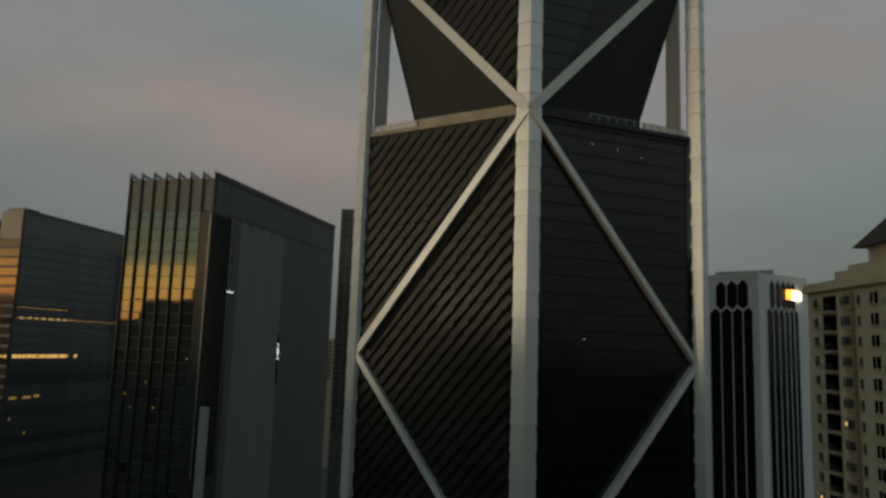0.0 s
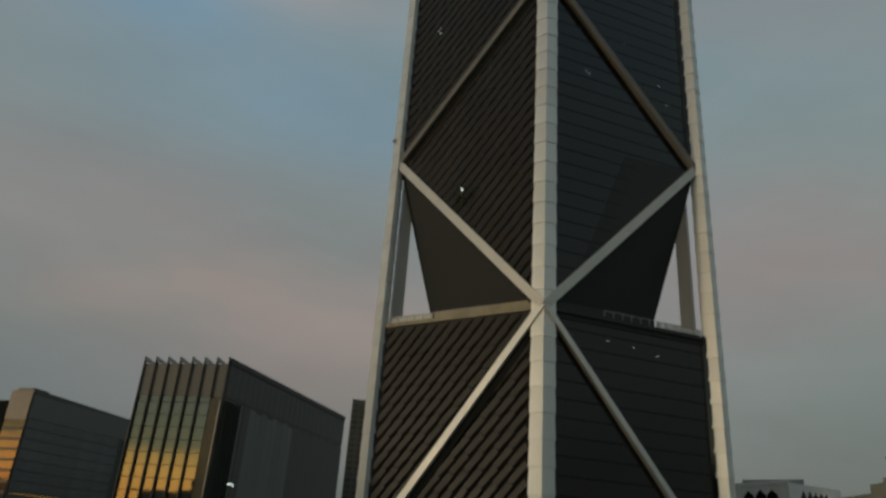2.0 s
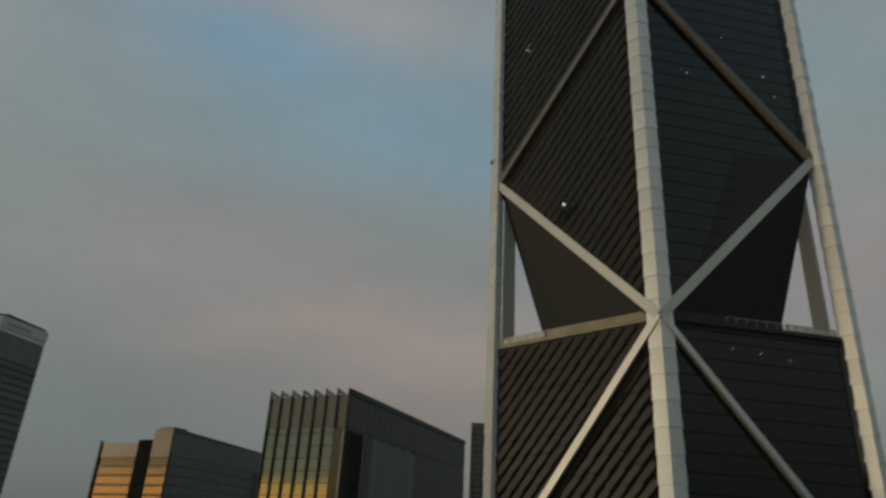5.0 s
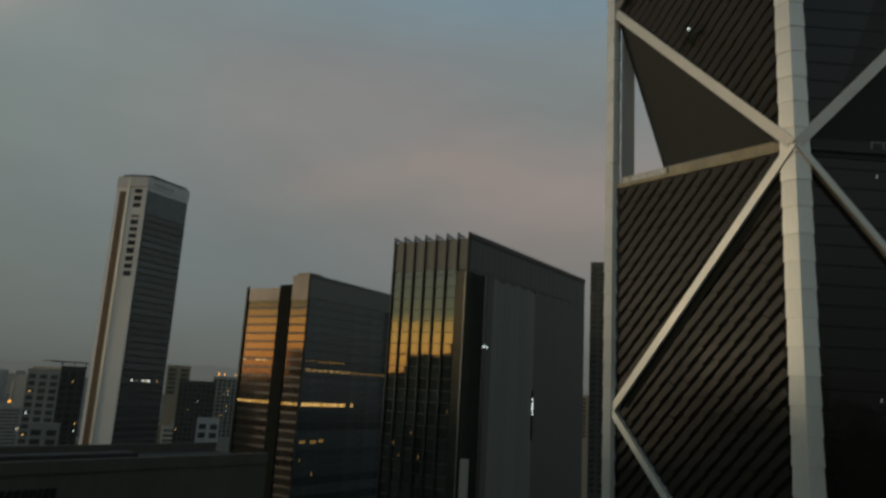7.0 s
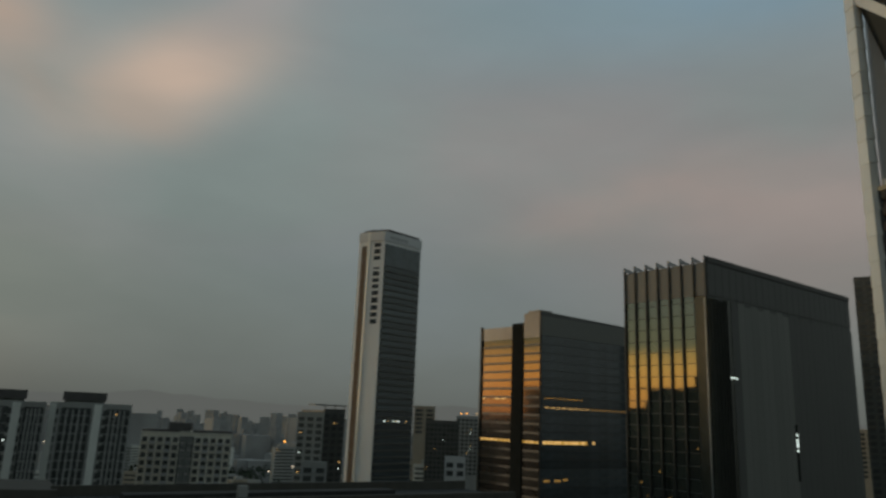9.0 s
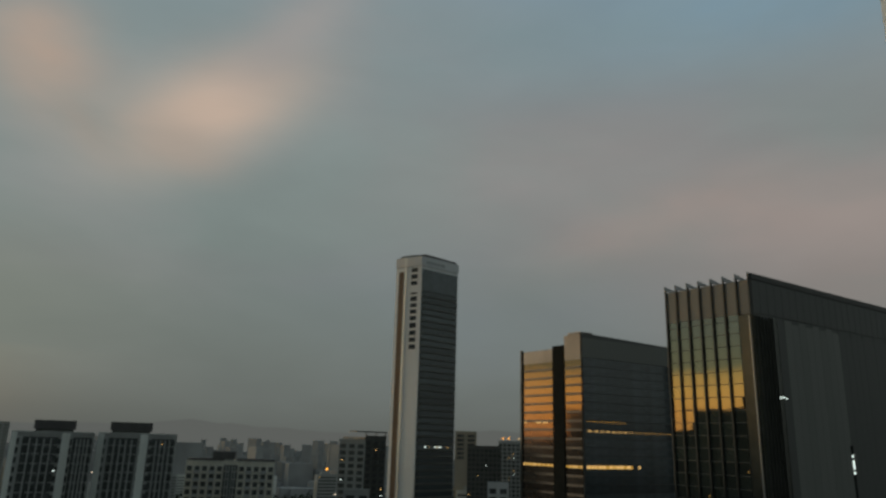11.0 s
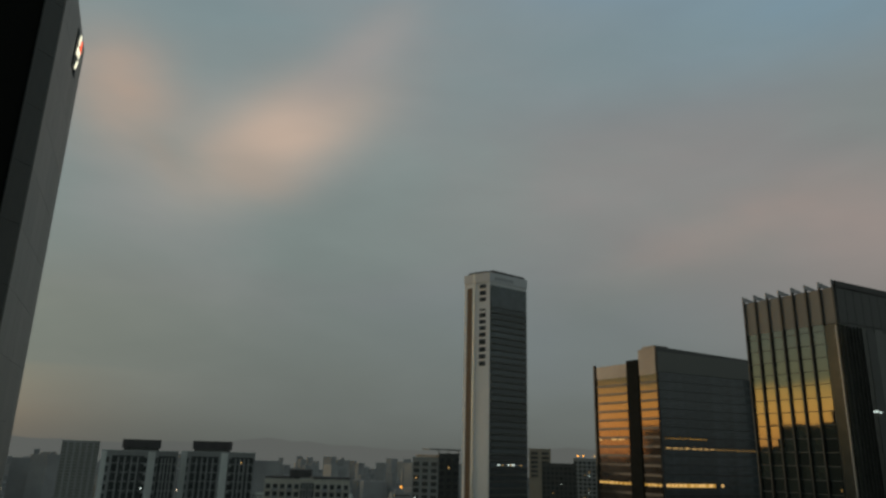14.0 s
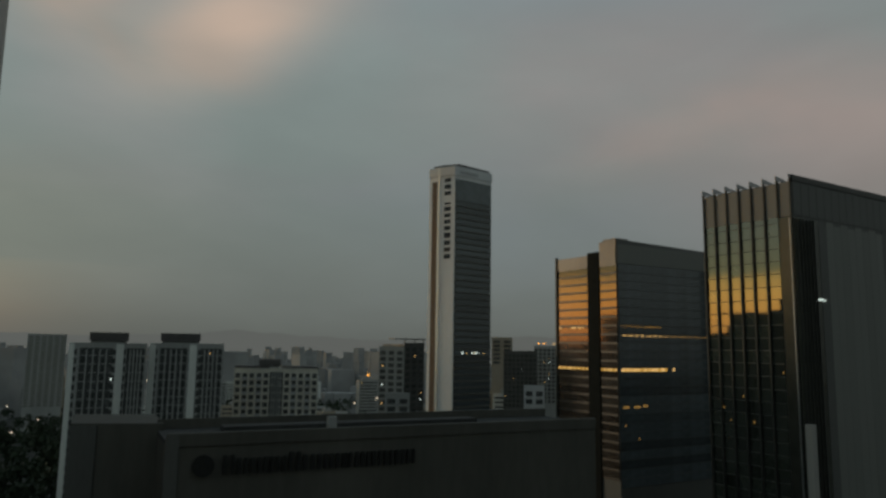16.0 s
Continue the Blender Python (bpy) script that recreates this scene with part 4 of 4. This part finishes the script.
def make_white_block():
    a, m, b = P(-19.6, 236), P(-23.75, 222), P(-26.9, 240)
    ob = thing("office_building", m, "white block with dark upright pointed window strips", "office building")
    top = 124.3
    part("wall", prism([a, m, b, b + (a - m)], 0, top), BRIGHT_WALL, ob)
    part("roof_plant", prism([a.lerp(m, 0.3), m.lerp(b, 0.3), b.lerp(a, 0.3)], top, top + 1.4), GREY_WALL, ob)
    part("parapet", one_box(Face(a, m), 0, (m - a).length, -0.3, 0.25, top - 0.5, top + 0.5), BRIGHT_WALL, ob)
    for f, azs in ((Face(a, m), (-20.36, -21.15, -21.93, -22.67, -23.35)), (Face(m, b), (-24.2, -24.62, -25.02, -25.38, -25.7, -26.0, -26.28))):
        p, e = f.at(0, 0, 0), f.at(1, 0, 0) - f.at(0, 0, 0)
        ribs = []
        for az in azs:
            d = way(az)
            ribs.append(-(p.x * d.y - p.y * d.x) / (e.x * d.y - e.y * d.x))
        g = 0.16
        for u0, u1 in zip(ribs, ribs[1:]):
            mid = (u0 + u1) / 2
            part("window_strip", solid_face(f, [(u0 + g, 40), (u1 - g, 40), (u1 - g, 113.2), (mid, 114.6), (u0 + g, 113.2)], 0.03, 0.15), DARK_GLASS, ob, "dark upright pointed window strip")
        for u in ribs[1:-1]:
            h = (ribs[-1] - ribs[0]) / (len(ribs) - 1) / 2 - 0.2
            part("top_window", solid_face(f, [(u - h, 115.4), (u, 114.0), (u + h, 115.4), (u + h, 121.2), (u, 122.7), (u - h, 121.2)], 0.03, 0.15), DARK_GLASS, ob, "dark six-sided top window")
        for u in ribs:
            part("rib", one_box(f, u - 0.09, u + 0.09, 0.1, 0.35, 40, 112.9), BRIGHT_WALL, ob)
    f = Face(m, b)
    sign = part("roof_sign", one_box(f, f.length * 0.53, f.length * 0.73, 0.3, 0.9, 117.4, 120.3), AMBER_LAMP, ob, "glowing amber and white sign box")
    part("sign_light", one_box(f, f.length * 0.62, f.length * 0.80, 0.9, 1.2, 117.3, 119.9), lamp_mat("sign_white", (1.0, 0.95, 0.7), 4.0), sign)


make_white_block()


# ---- the low city, its trees and its lamps ----
def make_city():
    rng = random.Random(11)
    bm = bmesh.new()
    for i in range(2600):
        az = rng.uniform(30, 96) if i < 1500 else rng.uniform(96, 330)
        d = 1050 + 3000 * rng.random() ** 1.2 if i < 1500 else 500 + 3600 * rng.random() ** 1.3
        h = rng.uniform(8, 35) if rng.random() < 0.75 else rng.uniform(35, 92)
        if d < 900:
            h = min(h, 55)
        if i >= 1500:
            h *= 1.25
        w, t = rng.uniform(12, 40), rng.uniform(10, 25)
        p = P(az, d)
        turn = Matrix.Translation((p.x, p.y, 0)) @ Matrix.Rotation(rng.uniform(0, 3.1), 4, "Z")
        hexa(bm, [turn @ Vector((x, y, z)) for z in (0, h) for x, y in ((-w / 2, -t / 2), (w / 2, -t / 2), (w / 2, t / 2), (-w / 2, t / 2))])
        if i == 1499:
            ob = place("city_blocks", mesh_of("city_blocks", bm, HAZED_WALL), None)
            tagged(ob, "many small buildings, paled by haze in their colour, stretching to the hills", "buildings", kind="stuff")
            bm = bmesh.new()
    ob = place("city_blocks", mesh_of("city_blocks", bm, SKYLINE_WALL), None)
    tagged(ob, "many small grey buildings stretching to the hills", "buildings", kind="stuff")
    bm = bmesh.new()
    for i in range(240):
        az = rng.uniform(30, 84)
        d = 260 + 2600 * rng.random() ** 1.5
        z = rng.uniform(6, 30) + (20 if d > 700 else 0)
        s = d * rng.uniform(0.0004, 0.0009)
        p = P(az, d, z)
        box_bm(p.x - s, p.x + s, p.y - s, p.y + s, z, z + s * rng.choice([1.5, 2.5]), bm)
    ob = place("city_lights", mesh_of("city_lights", bm, lamp_mat("street_lamps", (1.0, 0.82, 0.6), 1.1)), None)
    tagged(ob, "scattered small warm lamps of the city at dusk", "lights", kind="stuff")
    bm = bmesh.new()
    az = 84.0
    while az < 152:
        d, wide = rng.uniform(400, 520), rng.uniform(2.0, 4.5)
        h = rng.uniform(104, 118)
        a, b = P(az, d), P(az + wide, d)
        out = (a + b).normalized() * 30
        prism([a, b, b + out, a + out], 0, h, bm)
        az += wide + rng.choice([0.05, 0.1, 0.5])
    # unseen closer high houses, added to shade the towers' feet and end the mirrored glow
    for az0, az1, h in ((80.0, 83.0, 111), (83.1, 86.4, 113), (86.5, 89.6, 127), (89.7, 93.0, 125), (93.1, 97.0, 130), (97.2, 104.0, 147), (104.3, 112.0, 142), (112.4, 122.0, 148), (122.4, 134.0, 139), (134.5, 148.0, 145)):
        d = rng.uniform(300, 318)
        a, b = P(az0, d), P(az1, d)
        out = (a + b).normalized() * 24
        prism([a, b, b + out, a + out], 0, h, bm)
    # a taller, farther unseen block, added to put the braced tower's foot in shadow
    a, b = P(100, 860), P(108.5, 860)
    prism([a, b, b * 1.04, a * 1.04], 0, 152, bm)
    ob = place("unseen_skyline", mesh_of("unseen_skyline", bm, SKYLINE_WALL), None)
    tagged(ob, "unseen grey high-rise skyline that the glass facades mirror, added to shade the towers", "buildings", kind="stuff")
    # tree crowns: clumps of small leaf cards over the low ground
    verts, faces = [], []
    for i in range(1500):
        az = rng.uniform(28, 92) if i < 1300 else rng.uniform(72.6, 84)
        d = 170 + 900 * rng.random() ** 0.8 if i < 1300 else rng.uniform(360, 800)
        p = P(az, d)
        r, top = rng.uniform(4, 8), rng.uniform(12, 26)
        for k in range(46 if i < 1300 else 110):
            v = Vector((rng.gauss(0, 1), rng.gauss(0, 1), rng.gauss(0, 0.8))).normalized() * r * rng.uniform(0.55, 1.05)
            q = Vector((p.x, p.y, top)) + v
            s = rng.uniform(0.9, 2.0)
            x = Vector((rng.gauss(0, 1), rng.gauss(0, 1), rng.gauss(0, 1))).normalized() * s
            y = x.orthogonal().normalized() * s
            b = len(verts)
            verts += [q - x, q - y * 0.6, q + x, q + y * 0.6]
            faces.append((b, b + 1, b + 2, b + 3))
    me = bpy.data.meshes.new("tree_crowns")
    me.from_pydata(verts, [], faces)
    me.materials.append(LEAF)
    ob = place("tree_crowns", me, None)
    tagged(ob, "dark green tree crowns between the buildings", "trees", kind="stuff")


make_city()


def make_floodlight(az, d, high):
    """A lone mast with an orange lamp, far off in the low city."""
    p = P(az, d)
    ob = thing("floodlight_mast", p, "tall grey mast with a glowing orange lamp", "floodlight")
    bm = bmesh.new()
    bmesh.ops.create_cone(bm, cap_ends=True, segments=10, radius1=0.6, radius2=0.3, depth=high, matrix=Matrix.Translation((p.x, p.y, high / 2)))
    part("mast", bm, STEEL, ob)
    bm = bmesh.new()
    bmesh.ops.create_icosphere(bm, subdivisions=2, radius=1.6, matrix=Matrix.Translation((p.x, p.y, high + 1.2)))
    part("lamp_head", bm, AMBER_LAMP, ob, "glowing orange lamp")


make_floodlight(50.7, 1150, 53)
make_floodlight(69.2, 1050, 44)


def make_midrise():
    """Single blocks of the nearer city, each with its storeys of windows."""
    rng = random.Random(31)
    tints = (GREY_WALL, GREY_WALL, BEIGE_WALL, PIER, CHARCOAL)
    words = {GREY_WALL: "grey", BEIGE_WALL: "beige", PIER: "pale", CHARCOAL: "dark"}
    for i in range(64):
        az, d = 33 + 39.5 * (i + rng.random() * 0.8) / 64, rng.uniform(480, 1050)
        wide = rng.uniform(14, 34)
        half = math.degrees(wide / d) / 2
        h = rng.uniform(14, 42) if rng.random() < 0.7 else rng.uniform(42, 66)
        wall = rng.choice(tints)
        f = Face(P(az + half, d), P(az - half, d + rng.uniform(-9, 9)))
        ob = thing("building", f.at(f.length / 2, 0, 0), words[wall] + " city building with rows of windows", "building")
        W = f.length
        part("wall", prism([f.at(0, 0, 0), f.at(W, 0, 0), f.at(W, -15, 0), f.at(0, -15, 0)], 0, h), wall, ob)
        part("parapet", one_box(f, -0.2, W + 0.2, -0.5, 0.3, h, h + 1.0), wall, ob)
        part("roof_box", one_box(f, W * 0.2, W * rng.uniform(0.4, 0.7), -9, -4, h, h + rng.uniform(2, 4)), GREY_WALL, ob)
        band = mesh_of("window_band", box_bm(1.0, W - 1.0, 0.03, 0.2, 0.0, 1.4), FLAT_DARK)
        z = h - 3.0
        while z > 2:
            place("window_band", band, ob, f.matrix(0, 0, z))
            z -= 3.4
        for k in range(rng.choice([0, 1, 1, 2])):
            u, z = rng.uniform(1, W - 2), h - 3.0 - 3.4 * rng.randrange(3)
            part("lit_window", one_box(f, u, u + 1.1, 0.2, 0.3, z + 0.2, z + 1.1), rng.choice([WARM_LAMP, WHITE_LAMP]), ob)


make_midrise()
